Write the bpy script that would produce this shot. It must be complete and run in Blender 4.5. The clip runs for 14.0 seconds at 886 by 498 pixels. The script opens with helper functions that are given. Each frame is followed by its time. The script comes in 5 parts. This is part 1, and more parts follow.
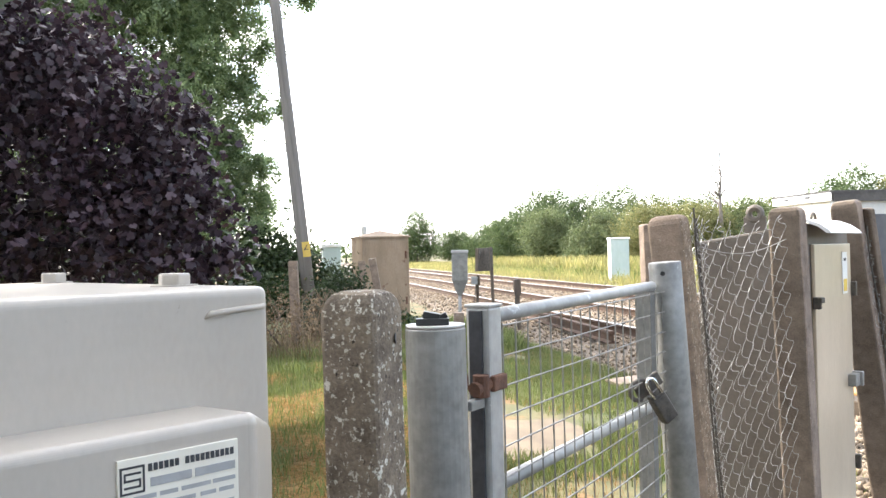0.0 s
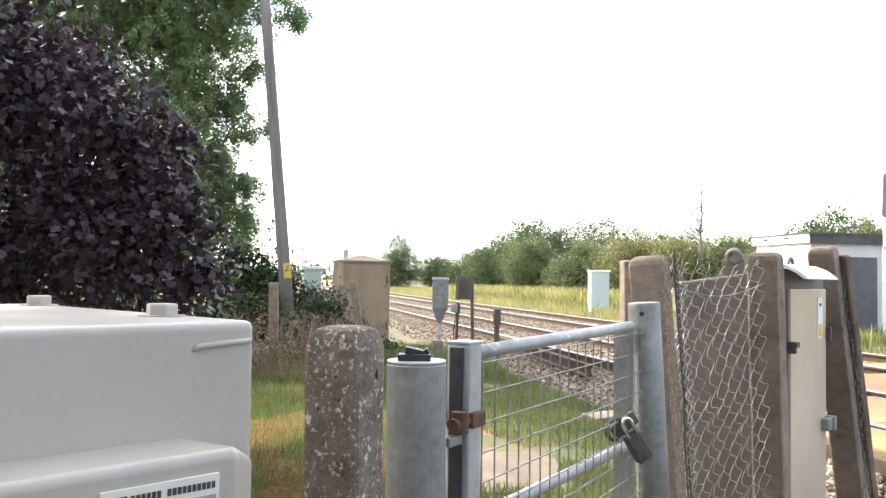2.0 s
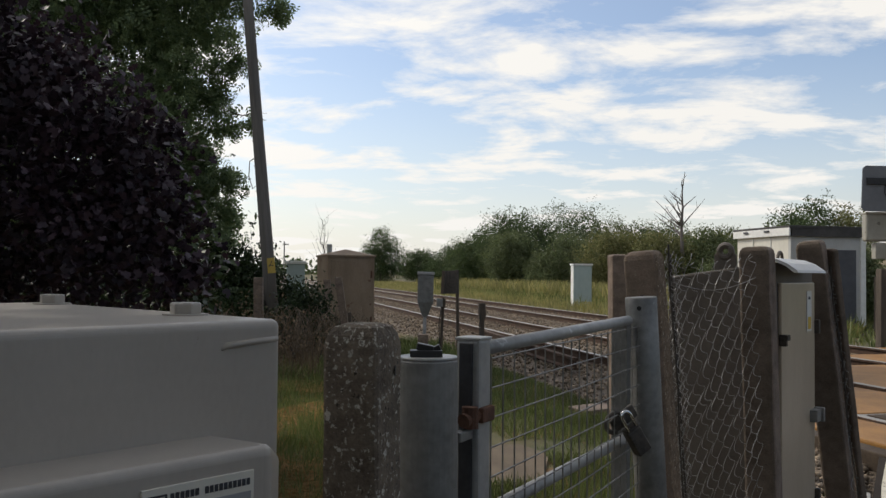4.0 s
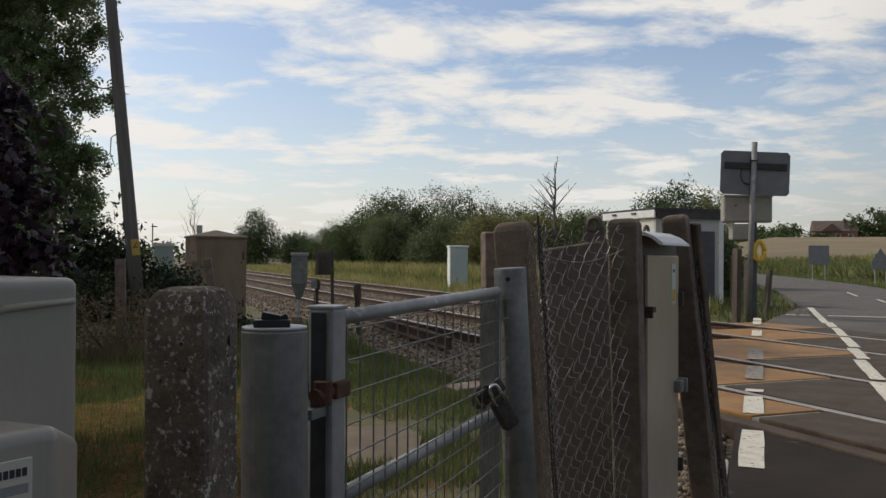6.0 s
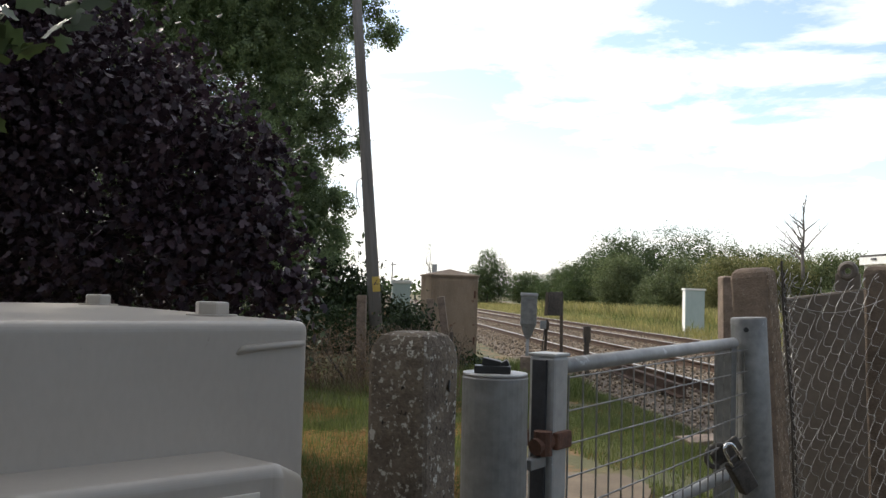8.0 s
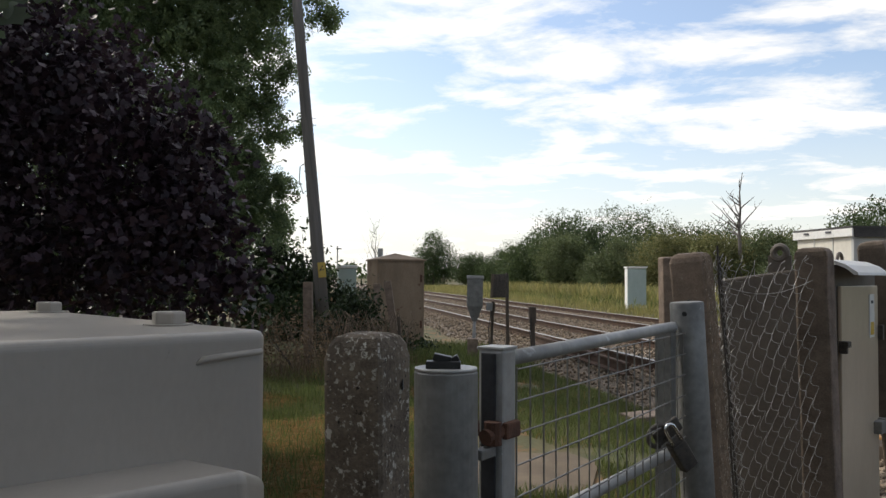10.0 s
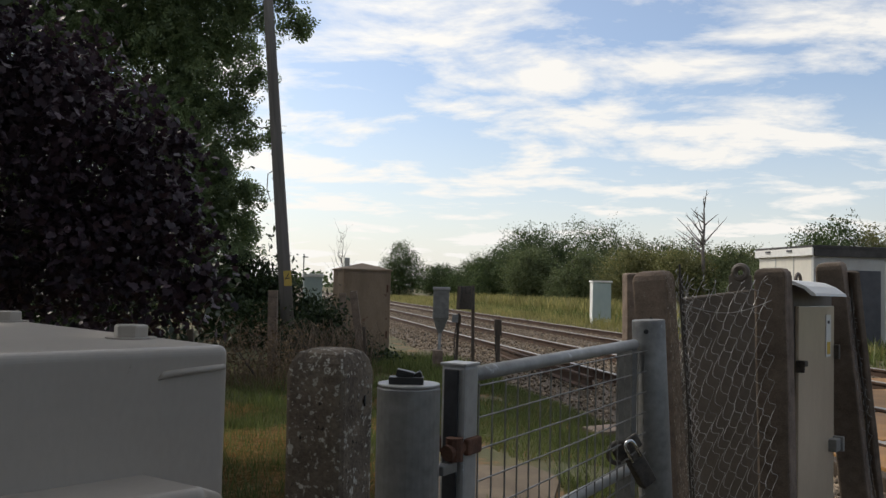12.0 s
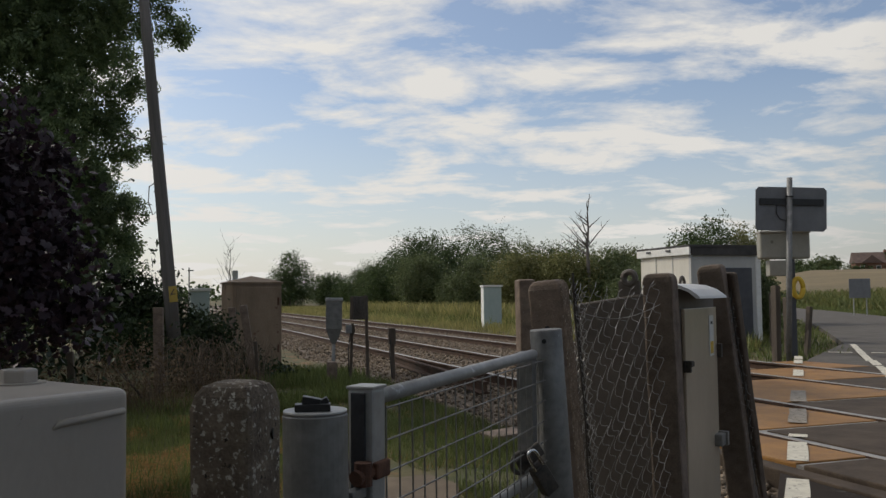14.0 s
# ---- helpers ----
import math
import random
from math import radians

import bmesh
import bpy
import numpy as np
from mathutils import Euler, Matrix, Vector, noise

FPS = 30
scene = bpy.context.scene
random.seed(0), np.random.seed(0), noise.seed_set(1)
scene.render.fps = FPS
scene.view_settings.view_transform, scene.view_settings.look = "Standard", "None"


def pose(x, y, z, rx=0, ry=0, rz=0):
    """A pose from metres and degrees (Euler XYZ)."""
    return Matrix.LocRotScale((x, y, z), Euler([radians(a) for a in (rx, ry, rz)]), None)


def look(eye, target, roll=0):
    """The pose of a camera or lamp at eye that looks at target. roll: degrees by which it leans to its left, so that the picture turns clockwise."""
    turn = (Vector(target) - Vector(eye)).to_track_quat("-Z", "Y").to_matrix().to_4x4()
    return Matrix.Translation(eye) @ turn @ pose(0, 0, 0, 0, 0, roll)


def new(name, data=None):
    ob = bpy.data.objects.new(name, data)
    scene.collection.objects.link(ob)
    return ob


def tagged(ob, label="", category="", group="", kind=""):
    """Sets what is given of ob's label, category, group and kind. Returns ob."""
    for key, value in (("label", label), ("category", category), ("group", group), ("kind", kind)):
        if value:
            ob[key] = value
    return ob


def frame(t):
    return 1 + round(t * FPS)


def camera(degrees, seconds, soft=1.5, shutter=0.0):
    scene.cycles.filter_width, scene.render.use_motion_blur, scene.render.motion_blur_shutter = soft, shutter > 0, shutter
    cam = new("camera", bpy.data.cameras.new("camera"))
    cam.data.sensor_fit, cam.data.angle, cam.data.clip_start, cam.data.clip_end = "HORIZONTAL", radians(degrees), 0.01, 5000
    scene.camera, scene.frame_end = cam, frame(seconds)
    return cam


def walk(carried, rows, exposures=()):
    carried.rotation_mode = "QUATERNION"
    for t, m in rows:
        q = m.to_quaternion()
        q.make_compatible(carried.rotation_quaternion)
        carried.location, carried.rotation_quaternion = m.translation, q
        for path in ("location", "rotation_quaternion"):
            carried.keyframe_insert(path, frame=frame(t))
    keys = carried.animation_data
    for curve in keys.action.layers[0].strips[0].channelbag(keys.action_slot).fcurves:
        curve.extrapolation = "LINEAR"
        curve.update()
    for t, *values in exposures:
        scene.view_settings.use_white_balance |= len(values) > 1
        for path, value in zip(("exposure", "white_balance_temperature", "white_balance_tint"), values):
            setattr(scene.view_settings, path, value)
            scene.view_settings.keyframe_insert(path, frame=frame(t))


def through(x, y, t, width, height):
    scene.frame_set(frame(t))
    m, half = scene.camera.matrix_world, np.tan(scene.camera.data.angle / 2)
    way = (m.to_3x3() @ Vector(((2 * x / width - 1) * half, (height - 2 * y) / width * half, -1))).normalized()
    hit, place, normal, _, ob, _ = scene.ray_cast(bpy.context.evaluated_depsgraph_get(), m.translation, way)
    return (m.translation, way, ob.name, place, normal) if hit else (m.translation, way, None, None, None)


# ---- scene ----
cam = camera(55.3, 14.0, soft=1.45)
PATH = [
    (0, (0.004, -0.058, 1.467), (-0.024, 1.942, 1.476), -1.4),
    (0.5, (-0.011, -0.072, 1.489), (-0.131, 1.922, 1.592), -0.5),
    (1, (-0.004, -0.082, 1.492), (-0.143, 1.908, 1.631), 0.4),
    (1.5, (-0.008, -0.080, 1.489), (-0.120, 1.913, 1.614), 0.1),
    (2, (-0.002, -0.082, 1.487), (0.014, 1.916, 1.557), 0.8),
    (2.5, (-0.005, -0.089, 1.491), (0.059, 1.909, 1.542), 1.2),
    (2.7, (-0.007, -0.084, 1.491), (0.067, 1.913, 1.550), 1.3),
    (4.8, (-0.120, -0.103, 1.492), (-0.064, 1.896, 1.541), 0.1),
    (5, (-0.141, -0.102, 1.483), (-0.010, 1.893, 1.523), 0.2),
    (5.2, (-0.156, -0.128, 1.494), (0.056, 1.860, 1.535), 0.8),
    (5.5, (-0.118, -0.078, 1.480), (0.222, 1.891, 1.555), 2.2),
    (5.7, (-0.079, -0.034, 1.466), (0.332, 1.923, 1.504), 1.8),
    (6, (-0.003, 0.030, 1.456), (0.343, 2.000, 1.474), 0.3),
    (6.2, (0.038, 0.081, 1.462), (0.241, 2.069, 1.512), 0.7),
    (6.5, (0.057, 0.132, 1.463), (-0.069, 2.125, 1.582), 2.4),
    (6.7, (0.067, 0.141, 1.457), (-0.112, 2.130, 1.573), 0.9),
    (7, (0.044, 0.122, 1.460), (-0.197, 2.102, 1.604), 0.6),
    (7.2, (0.031, 0.097, 1.459), (-0.205, 2.079, 1.583), 1.5),
    (9.3, (0.005, 0.034, 1.489), (-0.132, 2.029, 1.573), 0.7),
    (9.5, (0.005, 0.029, 1.490), (-0.121, 2.024, 1.558), 0.7),
    (10, (0.007, 0.013, 1.494), (-0.059, 2.011, 1.558), 0.3),
    (10.5, (0.007, 0.007, 1.500), (-0.015, 2.006, 1.550), 1.1),
    (11, (0.007, 0.006, 1.504), (-0.008, 2.004, 1.570), 1.2),
    (11.5, (0.007, 0.004, 1.506), (0.002, 2.002, 1.587), 1.2),
    (12, (0.010, 0.001, 1.504), (0.021, 1.999, 1.594), 1.4),
    (12.5, (0.009, 0.003, 1.506), (0.023, 2.001, 1.593), 1.9),
    (13, (0.010, 0.013, 1.497), (0.040, 2.011, 1.568), 1.7),
    (13.5, (0.012, 0.019, 1.504), (0.081, 2.017, 1.559), 1.2),
    (13.7, (0.004, 0.018, 1.521), (0.086, 2.016, 1.588), -0.6),
    (14, (-0.012, 0.012, 1.528), (0.257, 1.991, 1.637), -0.6),
]
walk(cam, [(t, look(eye, target, roll)) for t, eye, target, roll in PATH],
     [(0, 2.75), (1.6, 2.75), (2.0, 2.55), (2.4, 2.05), (2.7, 1.5), (3.6, 0.3), (4.8, 0.0), (5.1, 0.0), (5.5, -0.13), (6.1, -0.10), (6.5, 0.12), (7.0, 0.56), (7.2, 0.66), (8.2, 0.84),
      (9.3, 0.85), (9.9, 0.46), (10.5, 0.15), (13.3, 0.08), (13.7, -0.08), (14, -0.25)])

# ---- world and sun ----
SUN_AZ, SUN_EL = -52.0, 40.0          # degrees from +y towards +x, and above the horizon
world = bpy.data.worlds.new("sky_world")
scene.world = world
world.use_nodes = True
wn, wl = world.node_tree.nodes, world.node_tree.links
wn.clear()
sky = wn.new("ShaderNodeTexSky")
sky.sky_type, sky.sun_disc = "NISHITA", False
sky.sun_elevation, sky.sun_rotation = radians(SUN_EL), radians(SUN_AZ)
sky.air_density, sky.dust_density = 1.0, 1.5
tc = wn.new("ShaderNodeTexCoord")
sep = wn.new("ShaderNodeSeparateXYZ")
wl.new(tc.outputs["Generated"], sep.inputs[0])


def wmath(op, a, b=None, c=None):
    n = wn.new("ShaderNodeMath")
    n.operation = op
    for i, v in enumerate((a, b, c)):
        if v is None:
            continue
        if isinstance(v, (int, float)):
            n.inputs[i].default_value = v
        else:
            wl.new(v, n.inputs[i])
    return n.outputs[0]


# cloud layer: direction laid onto a flat ceiling, streaked across
zz = wmath("MAXIMUM", wmath("ADD", sep.outputs[2], 0.14), 0.03)
comb = wn.new("ShaderNodeCombineXYZ")
wl.new(wmath("DIVIDE", sep.outputs[0], zz), comb.inputs[0])
wl.new(wmath("DIVIDE", sep.outputs[1], zz), comb.inputs[1])
mapn = wn.new("ShaderNodeMapping")
mapn.inputs["Scale"].default_value = (0.85, 1.05, 1.0)
mapn.inputs["Rotation"].default_value = (0, 0, radians(16))
mapn.inputs["Location"].default_value = (1.7, 0.35, 0)
wl.new(comb.outputs[0], mapn.inputs[0])
cn = wn.new("ShaderNodeTexNoise")
cn.inputs["Scale"].default_value, cn.inputs["Detail"].default_value = 2.1, 12
cn.inputs["Roughness"].default_value, cn.inputs["Distortion"].default_value = 0.60, 0.25
wl.new(mapn.outputs[0], cn.inputs["Vector"])
cr = wn.new("ShaderNodeValToRGB")
cr.color_ramp.elements[0].position, cr.color_ramp.elements[1].position = 0.44, 0.585
cr.color_ramp.elements[0].color, cr.color_ramp.elements[1].color = (0.10, 0.10, 0.10, 1), (1, 1, 1, 1)
wl.new(cn.outputs["Fac"], cr.inputs[0])
# brighter towards the sun, milky near the horizon
sd = Vector((math.sin(radians(SUN_AZ)) * math.cos(radians(SUN_EL)), math.cos(radians(SUN_AZ)) * math.cos(radians(SUN_EL)), math.sin(radians(SUN_EL))))
dotn = wn.new("ShaderNodeVectorMath")
dotn.operation = "DOT_PRODUCT"
wl.new(tc.outputs["Generated"], dotn.inputs[0])
dotn.inputs[1].default_value = sd
glow = wmath("POWER", wmath("MAXIMUM", dotn.outputs["Value"], 0.0), 5.0)
side = wmath("MINIMUM", wmath("MULTIPLY", wmath("ADD", dotn.outputs["Value"], 1.0), 0.82), 1.0)
cloud_lum = wmath("MULTIPLY_ADD", glow, 5.0, wmath("MAXIMUM", wmath("MULTIPLY", wmath("POWER", side, 2.2), 8.4), 1.6))
cloud = wn.new("ShaderNodeVectorMath")
cloud.operation = "SCALE"
cloud.inputs[0].default_value = (1.0, 0.975, 0.93)
wl.new(cloud_lum, cloud.inputs["Scale"])
haze = wmath("POWER", wmath("SUBTRACT", 1.0, wmath("MINIMUM", wmath("MAXIMUM", sep.outputs[2], 0.0), 1.0)), 7.5)
cover = wmath("MAXIMUM", cr.outputs[0], wmath("MULTIPLY", haze, 0.82))
mix = wn.new("ShaderNodeMix")
mix.data_type = "RGBA"
wl.new(cover, mix.inputs["Factor"])
skyb = wn.new("ShaderNodeVectorMath")
skyb.operation = "MULTIPLY"
skyb.inputs[1].default_value = (1.11, 1.18, 1.27)
wl.new(sky.outputs[0], skyb.inputs[0])
wl.new(skyb.outputs[0], mix.inputs[6])
wl.new(cloud.outputs[0], mix.inputs[7])
bg = wn.new("ShaderNodeBackground")
bg.inputs["Strength"].default_value = 0.104
wl.new(mix.outputs[2], bg.inputs[0])
wout = wn.new("ShaderNodeOutputWorld")
wl.new(bg.outputs[0], wout.inputs[0])

sun_data = bpy.data.lights.new("sun", "SUN")
sun_data.energy, sun_data.angle, sun_data.color = 2.0, radians(0.6), (1.0, 0.93, 0.82)
sun = new("sun", sun_data)
sun.matrix_world = look(Vector(sd) * 60, (0, 0, 0))


# ---- materials ----
def material(name, c1, c2, rough=0.8, metal=0.0, scale=6.0, fine=60.0, bump=0.3, spots=None, more_spots=(), per_object=0.0, per_island=0.0, spec=0.5, streak=1.0, dist=0.004):
    """Two-scale noise between two colours, fine grain in the relief; spots: (colour, scale, threshold) for lichen, rust or stains."""
    m = bpy.data.materials.new(name)
    m.use_nodes = True
    n, l = m.node_tree.nodes, m.node_tree.links
    b = n["Principled BSDF"]
    b.inputs["Roughness"].default_value, b.inputs["Metallic"].default_value = rough, metal
    b.inputs["Specular IOR Level"].default_value = spec
    t = n.new("ShaderNodeTexCoord")
    mp = n.new("ShaderNodeMapping")
    mp.inputs["Scale"].default_value = (1, 1, streak)
    l.new(t.outputs["Object"], mp.inputs[0])
    big = n.new("ShaderNodeTexNoise")
    big.inputs["Scale"].default_value, big.inputs["Detail"].default_value, big.inputs["Roughness"].default_value = scale, 6, 0.65
    small = n.new("ShaderNodeTexNoise")
    small.inputs["Scale"].default_value, small.inputs["Detail"].default_value = fine, 4
    for x in (big, small):
        l.new(mp.outputs[0], x.inputs["Vector"])
    ramp = n.new("ShaderNodeValToRGB")
    ramp.color_ramp.elements[0].position, ramp.color_ramp.elements[1].position = 0.32, 0.68
    ramp.color_ramp.elements[0].color, ramp.color_ramp.elements[1].color = (*c1, 1), (*c2, 1)
    add = n.new("ShaderNodeMath")
    add.operation = "MULTIPLY_ADD"
    add.inputs[1].default_value = 0.35
    l.new(small.outputs["Fac"], add.inputs[0])
    sub = n.new("ShaderNodeMath")
    sub.operation = "SUBTRACT"
    sub.inputs[1].default_value = 0.175
    l.new(big.outputs["Fac"], sub.inputs[0])
    l.new(sub.outputs[0], add.inputs[2])
    l.new(add.outputs[0], ramp.inputs[0])
    colour = ramp.outputs[0]
    for sc, ss, thr in ([spots] if spots else []) + list(more_spots):
        sn = n.new("ShaderNodeTexNoise")
        sn.inputs["Scale"].default_value, sn.inputs["Detail"].default_value, sn.inputs["Roughness"].default_value = ss, 5, 0.6
        l.new(t.outputs["Object"], sn.inputs["Vector"])
        sr = n.new("ShaderNodeValToRGB")
        sr.color_ramp.elements[0].position, sr.color_ramp.elements[1].position = thr, thr + 0.035
        l.new(sn.outputs["Fac"], sr.inputs[0])
        mx = n.new("ShaderNodeMix")
        mx.data_type = "RGBA"
        l.new(sr.outputs[0], mx.inputs["Factor"])
        l.new(colour, mx.inputs[6])
        mx.inputs[7].default_value = (*sc, 1)
        colour = mx.outputs[2]
    amount = per_object or per_island
    if amount:
        src = n.new("ShaderNodeObjectInfo").outputs["Random"] if per_object else n.new("ShaderNodeNewGeometry").outputs["Random Per Island"]
        hsv = n.new("ShaderNodeHueSaturation")
        mr = n.new("ShaderNodeMapRange")
        mr.inputs["To Min"].default_value, mr.inputs["To Max"].default_value = 1 - amount, 1 + amount
        l.new(src, mr.inputs[0])
        l.new(mr.outputs[0], hsv.inputs["Value"])
        l.new(colour, hsv.inputs["Color"])
        colour = hsv.outputs[0]
    l.new(colour, b.inputs["Base Color"])
    bp = n.new("ShaderNodeBump")
    bp.inputs["Strength"].default_value, bp.inputs["Distance"].default_value = bump, dist
    l.new(add.outputs[0], bp.inputs["Height"])
    l.new(bp.outputs[0], b.inputs["Normal"])
    return m


def leaf_material(name, c1, c2, rough=0.5, through=0.35, spec=0.4, vary=0.35):
    m = bpy.data.materials.new(name)
    m.use_nodes = True
    n, l = m.node_tree.nodes, m.node_tree.links
    b = n["Principled BSDF"]
    b.inputs["Roughness"].default_value, b.inputs["Specular IOR Level"].default_value = rough, spec
    g = n.new("ShaderNodeNewGeometry")
    ramp = n.new("ShaderNodeValToRGB")
    ramp.color_ramp.elements[0].color, ramp.color_ramp.elements[1].color = (*c1, 1), (*c2, 1)
    l.new(g.outputs["Random Per Island"], ramp.inputs[0])
    t = n.new("ShaderNodeTexCoord")
    no = n.new("ShaderNodeTexNoise")
    no.inputs["Scale"].default_value, no.inputs["Detail"].default_value = 0.9, 3
    l.new(t.outputs["Object"], no.inputs["Vector"])
    mr = n.new("ShaderNodeMapRange")
    mr.inputs[1].default_value, mr.inputs[2].default_value = 0.3, 0.7
    mr.inputs["To Min"].default_value, mr.inputs["To Max"].default_value = 1 - vary, 1 + vary
    l.new(no.outputs["Fac"], mr.inputs[0])
    hsv = n.new("ShaderNodeHueSaturation")
    l.new(mr.outputs[0], hsv.inputs["Value"])
    l.new(ramp.outputs[0], hsv.inputs["Color"])
    l.new(hsv.outputs[0], b.inputs["Base Color"])
    tr = n.new("ShaderNodeBsdfTranslucent")
    l.new(hsv.outputs[0], tr.inputs[0])
    mx = n.new("ShaderNodeMixShader")
    mx.inputs[0].default_value = through
    l.new(b.outputs[0], mx.inputs[1])
    l.new(tr.outputs[0], mx.inputs[2])
    l.new(mx.outputs[0], n["Material Output"].inputs[0])
    return m


M_BOX = material("grey_painted_steel", (0.375, 0.335, 0.29), (0.43, 0.388, 0.338), 0.36, 0.0, 3.0, 140, 0.06, spots=((0.25, 0.23, 0.20), 22, 0.70), streak=0.5, dist=0.002)
M_CONC = material("lichened_concrete", (0.085, 0.066, 0.048), (0.215, 0.17, 0.125), 0.95, 0, 22, 190, 0.9, spots=((0.40, 0.37, 0.31), 120, 0.588), more_spots=[((0.53, 0.50, 0.43), 40, 0.615), ((0.030, 0.024, 0.018), 75, 0.645)], dist=0.006)
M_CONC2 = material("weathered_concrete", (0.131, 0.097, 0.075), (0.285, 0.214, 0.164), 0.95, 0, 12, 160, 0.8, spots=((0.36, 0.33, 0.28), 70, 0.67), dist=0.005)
# shade on the fronts of the posts is put into this darker colour
M_CONC3 = material("shade_dark_concrete", (0.09, 0.068, 0.051), (0.19, 0.144, 0.109), 0.9, 0, 12, 160, 0.8, spots=((0.24, 0.21, 0.17), 70, 0.69), dist=0.005)
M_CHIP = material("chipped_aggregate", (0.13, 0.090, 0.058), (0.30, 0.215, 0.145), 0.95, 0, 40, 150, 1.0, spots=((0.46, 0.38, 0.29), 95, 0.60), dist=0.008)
M_NET = material("weathered_netting_wire", (0.19, 0.18, 0.17), (0.48, 0.465, 0.435), 0.34, 0.6, 18, 200, 0.1)
M_SLAB = material("path_concrete", (0.10, 0.075, 0.050), (0.185, 0.14, 0.095), 0.95, 0, 3, 80, 0.6, spots=((0.10, 0.10, 0.05), 7, 0.66))
M_GALV = material("galvanised_steel", (0.30, 0.295, 0.285), (0.44, 0.435, 0.42), 0.5, 0.35, 9, 60, 0.12, spots=((0.60, 0.61, 0.61), 16, 0.66), dist=0.002)
M_GALVD = material("dull_galvanised_steel", (0.168, 0.165, 0.158), (0.285, 0.28, 0.268), 0.5, 0.3, 11, 60, 0.12, spots=((0.36, 0.355, 0.34), 21, 0.70), dist=0.002)
M_WIRE = material("galvanised_wire", (0.16, 0.155, 0.145), (0.30, 0.29, 0.27), 0.42, 0.6, 30, 200, 0.1)
M_BLACK = material("black_plastic", (0.012, 0.012, 0.013), (0.03, 0.03, 0.03), 0.45, 0, 20, 120, 0.1)
M_RUBBER = material("black_rubber_strip", (0.02, 0.02, 0.022), (0.045, 0.045, 0.05), 0.6, 0, 18, 90, 0.15)
M_RUST = material("rusted_iron", (0.075, 0.036, 0.024), (0.16, 0.075, 0.045), 0.85, 0.1, 24, 200, 0.6)
M_CHROME = material("bright_steel", (0.6, 0.6, 0.6), (0.75, 0.75, 0.74), 0.22, 1.0, 20, 90, 0.05)
M_LOCK = material("dark_padlock_steel", (0.045, 0.04, 0.036), (0.11, 0.095, 0.08), 0.6, 0.4, 40, 200, 0.2)
M_CABDARK = material("dark_brown_steel", (0.115, 0.096, 0.080), (0.168, 0.141, 0.118), 0.6, 0.1, 5, 90, 0.1, spots=((0.20, 0.17, 0.14), 30, 0.72))
M_CABDOOR = material("cream_grey_steel", (0.48, 0.39, 0.285), (0.57, 0.475, 0.36), 0.3, 0.05, 4, 100, 0.06, spots=((0.28, 0.20, 0.13), 26, 0.74), streak=0.4, dist=0.002)
M_HOOD = material("pale_painted_metal", (0.58, 0.57, 0.55), (0.70, 0.69, 0.67), 0.45, 0.0, 6, 70, 0.1)
M_WHITE = material("white_paint", (0.70, 0.69, 0.65), (0.82, 0.81, 0.77), 0.6, 0, 9, 60, 0.15, spots=((0.35, 0.33, 0.30), 20, 0.70))
M_MARK = material("worn_road_paint", (0.52, 0.48, 0.39), (0.68, 0.64, 0.53), 0.85, 0, 12, 120, 0.3, spots=((0.16, 0.13, 0.10), 22, 0.60))
M_FADED = material("faded_road_paint", (0.20, 0.175, 0.14), (0.32, 0.28, 0.23), 0.8, 0, 14, 120, 0.3, spots=((0.10, 0.07, 0.04), 22, 0.58))
M_INK = material("dark_print", (0.03, 0.03, 0.035), (0.05, 0.05, 0.055), 0.6, 0, 20, 90, 0.02)
M_GREYINK = material("grey_print", (0.28, 0.28, 0.28), (0.36, 0.36, 0.36), 0.6, 0, 20, 90, 0.02)
M_YELLOW = material("yellow_plastic", (0.62, 0.40, 0.03), (0.74, 0.50, 0.05), 0.5, 0, 12, 80, 0.1)
M_WARN = material("faded_yellow_plate", (0.48, 0.33, 0.06), (0.58, 0.41, 0.09), 0.6, 0, 12, 80, 0.1)
M_BLUE = material("blue_plastic_pipe", (0.02, 0.10, 0.34), (0.03, 0.16, 0.45), 0.5, 0, 12, 80, 0.1)
M_WOOD = material("weathered_timber", (0.075, 0.058, 0.044), (0.15, 0.12, 0.092), 0.9, 0, 10, 120, 0.7, streak=0.12)
M_POLE = material("creosoted_pole_timber", (0.105, 0.096, 0.088), (0.20, 0.183, 0.168), 0.9, 0, 5, 60, 0.7, streak=0.05)
M_BROWN = material("rusty_brown_cabinet_paint", (0.20, 0.142, 0.092), (0.295, 0.218, 0.148), 0.8, 0, 2.5, 60, 0.2, spots=((0.16, 0.09, 0.055), 6, 0.66), streak=0.35)
M_PALE = material("pale_green_cabinet_paint", (0.38, 0.46, 0.44), (0.47, 0.54, 0.52), 0.6, 0, 3, 60, 0.15, streak=0.4)
M_HUTW = material("cream_hut_panel", (0.62, 0.58, 0.50), (0.72, 0.68, 0.59), 0.7, 0, 2, 40, 0.15, streak=0.3)
# greyer than the cream panel: shade on the hut walls is in the colour
M_HUTG = material("shade_grey_hut_panel", (0.44, 0.43, 0.41), (0.54, 0.53, 0.50), 0.7, 0, 2, 40, 0.15, streak=0.3)
M_HUTD = material("dark_hut_door", (0.06, 0.06, 0.068), (0.09, 0.09, 0.10), 0.55, 0, 3, 50, 0.1)
M_ROOFD = material("dark_roof_felt", (0.05, 0.046, 0.045), (0.09, 0.085, 0.08), 0.9, 0, 3, 50, 0.3)
M_SIGNB = material("grey_sign_back", (0.15, 0.155, 0.165), (0.20, 0.205, 0.215), 0.6, 0.3, 3, 60, 0.08)
M_BEIGE = material("beige_lamp_housing", (0.27, 0.255, 0.21), (0.34, 0.32, 0.27), 0.6, 0, 3, 60, 0.12, spots=((0.16, 0.15, 0.12), 5, 0.68))
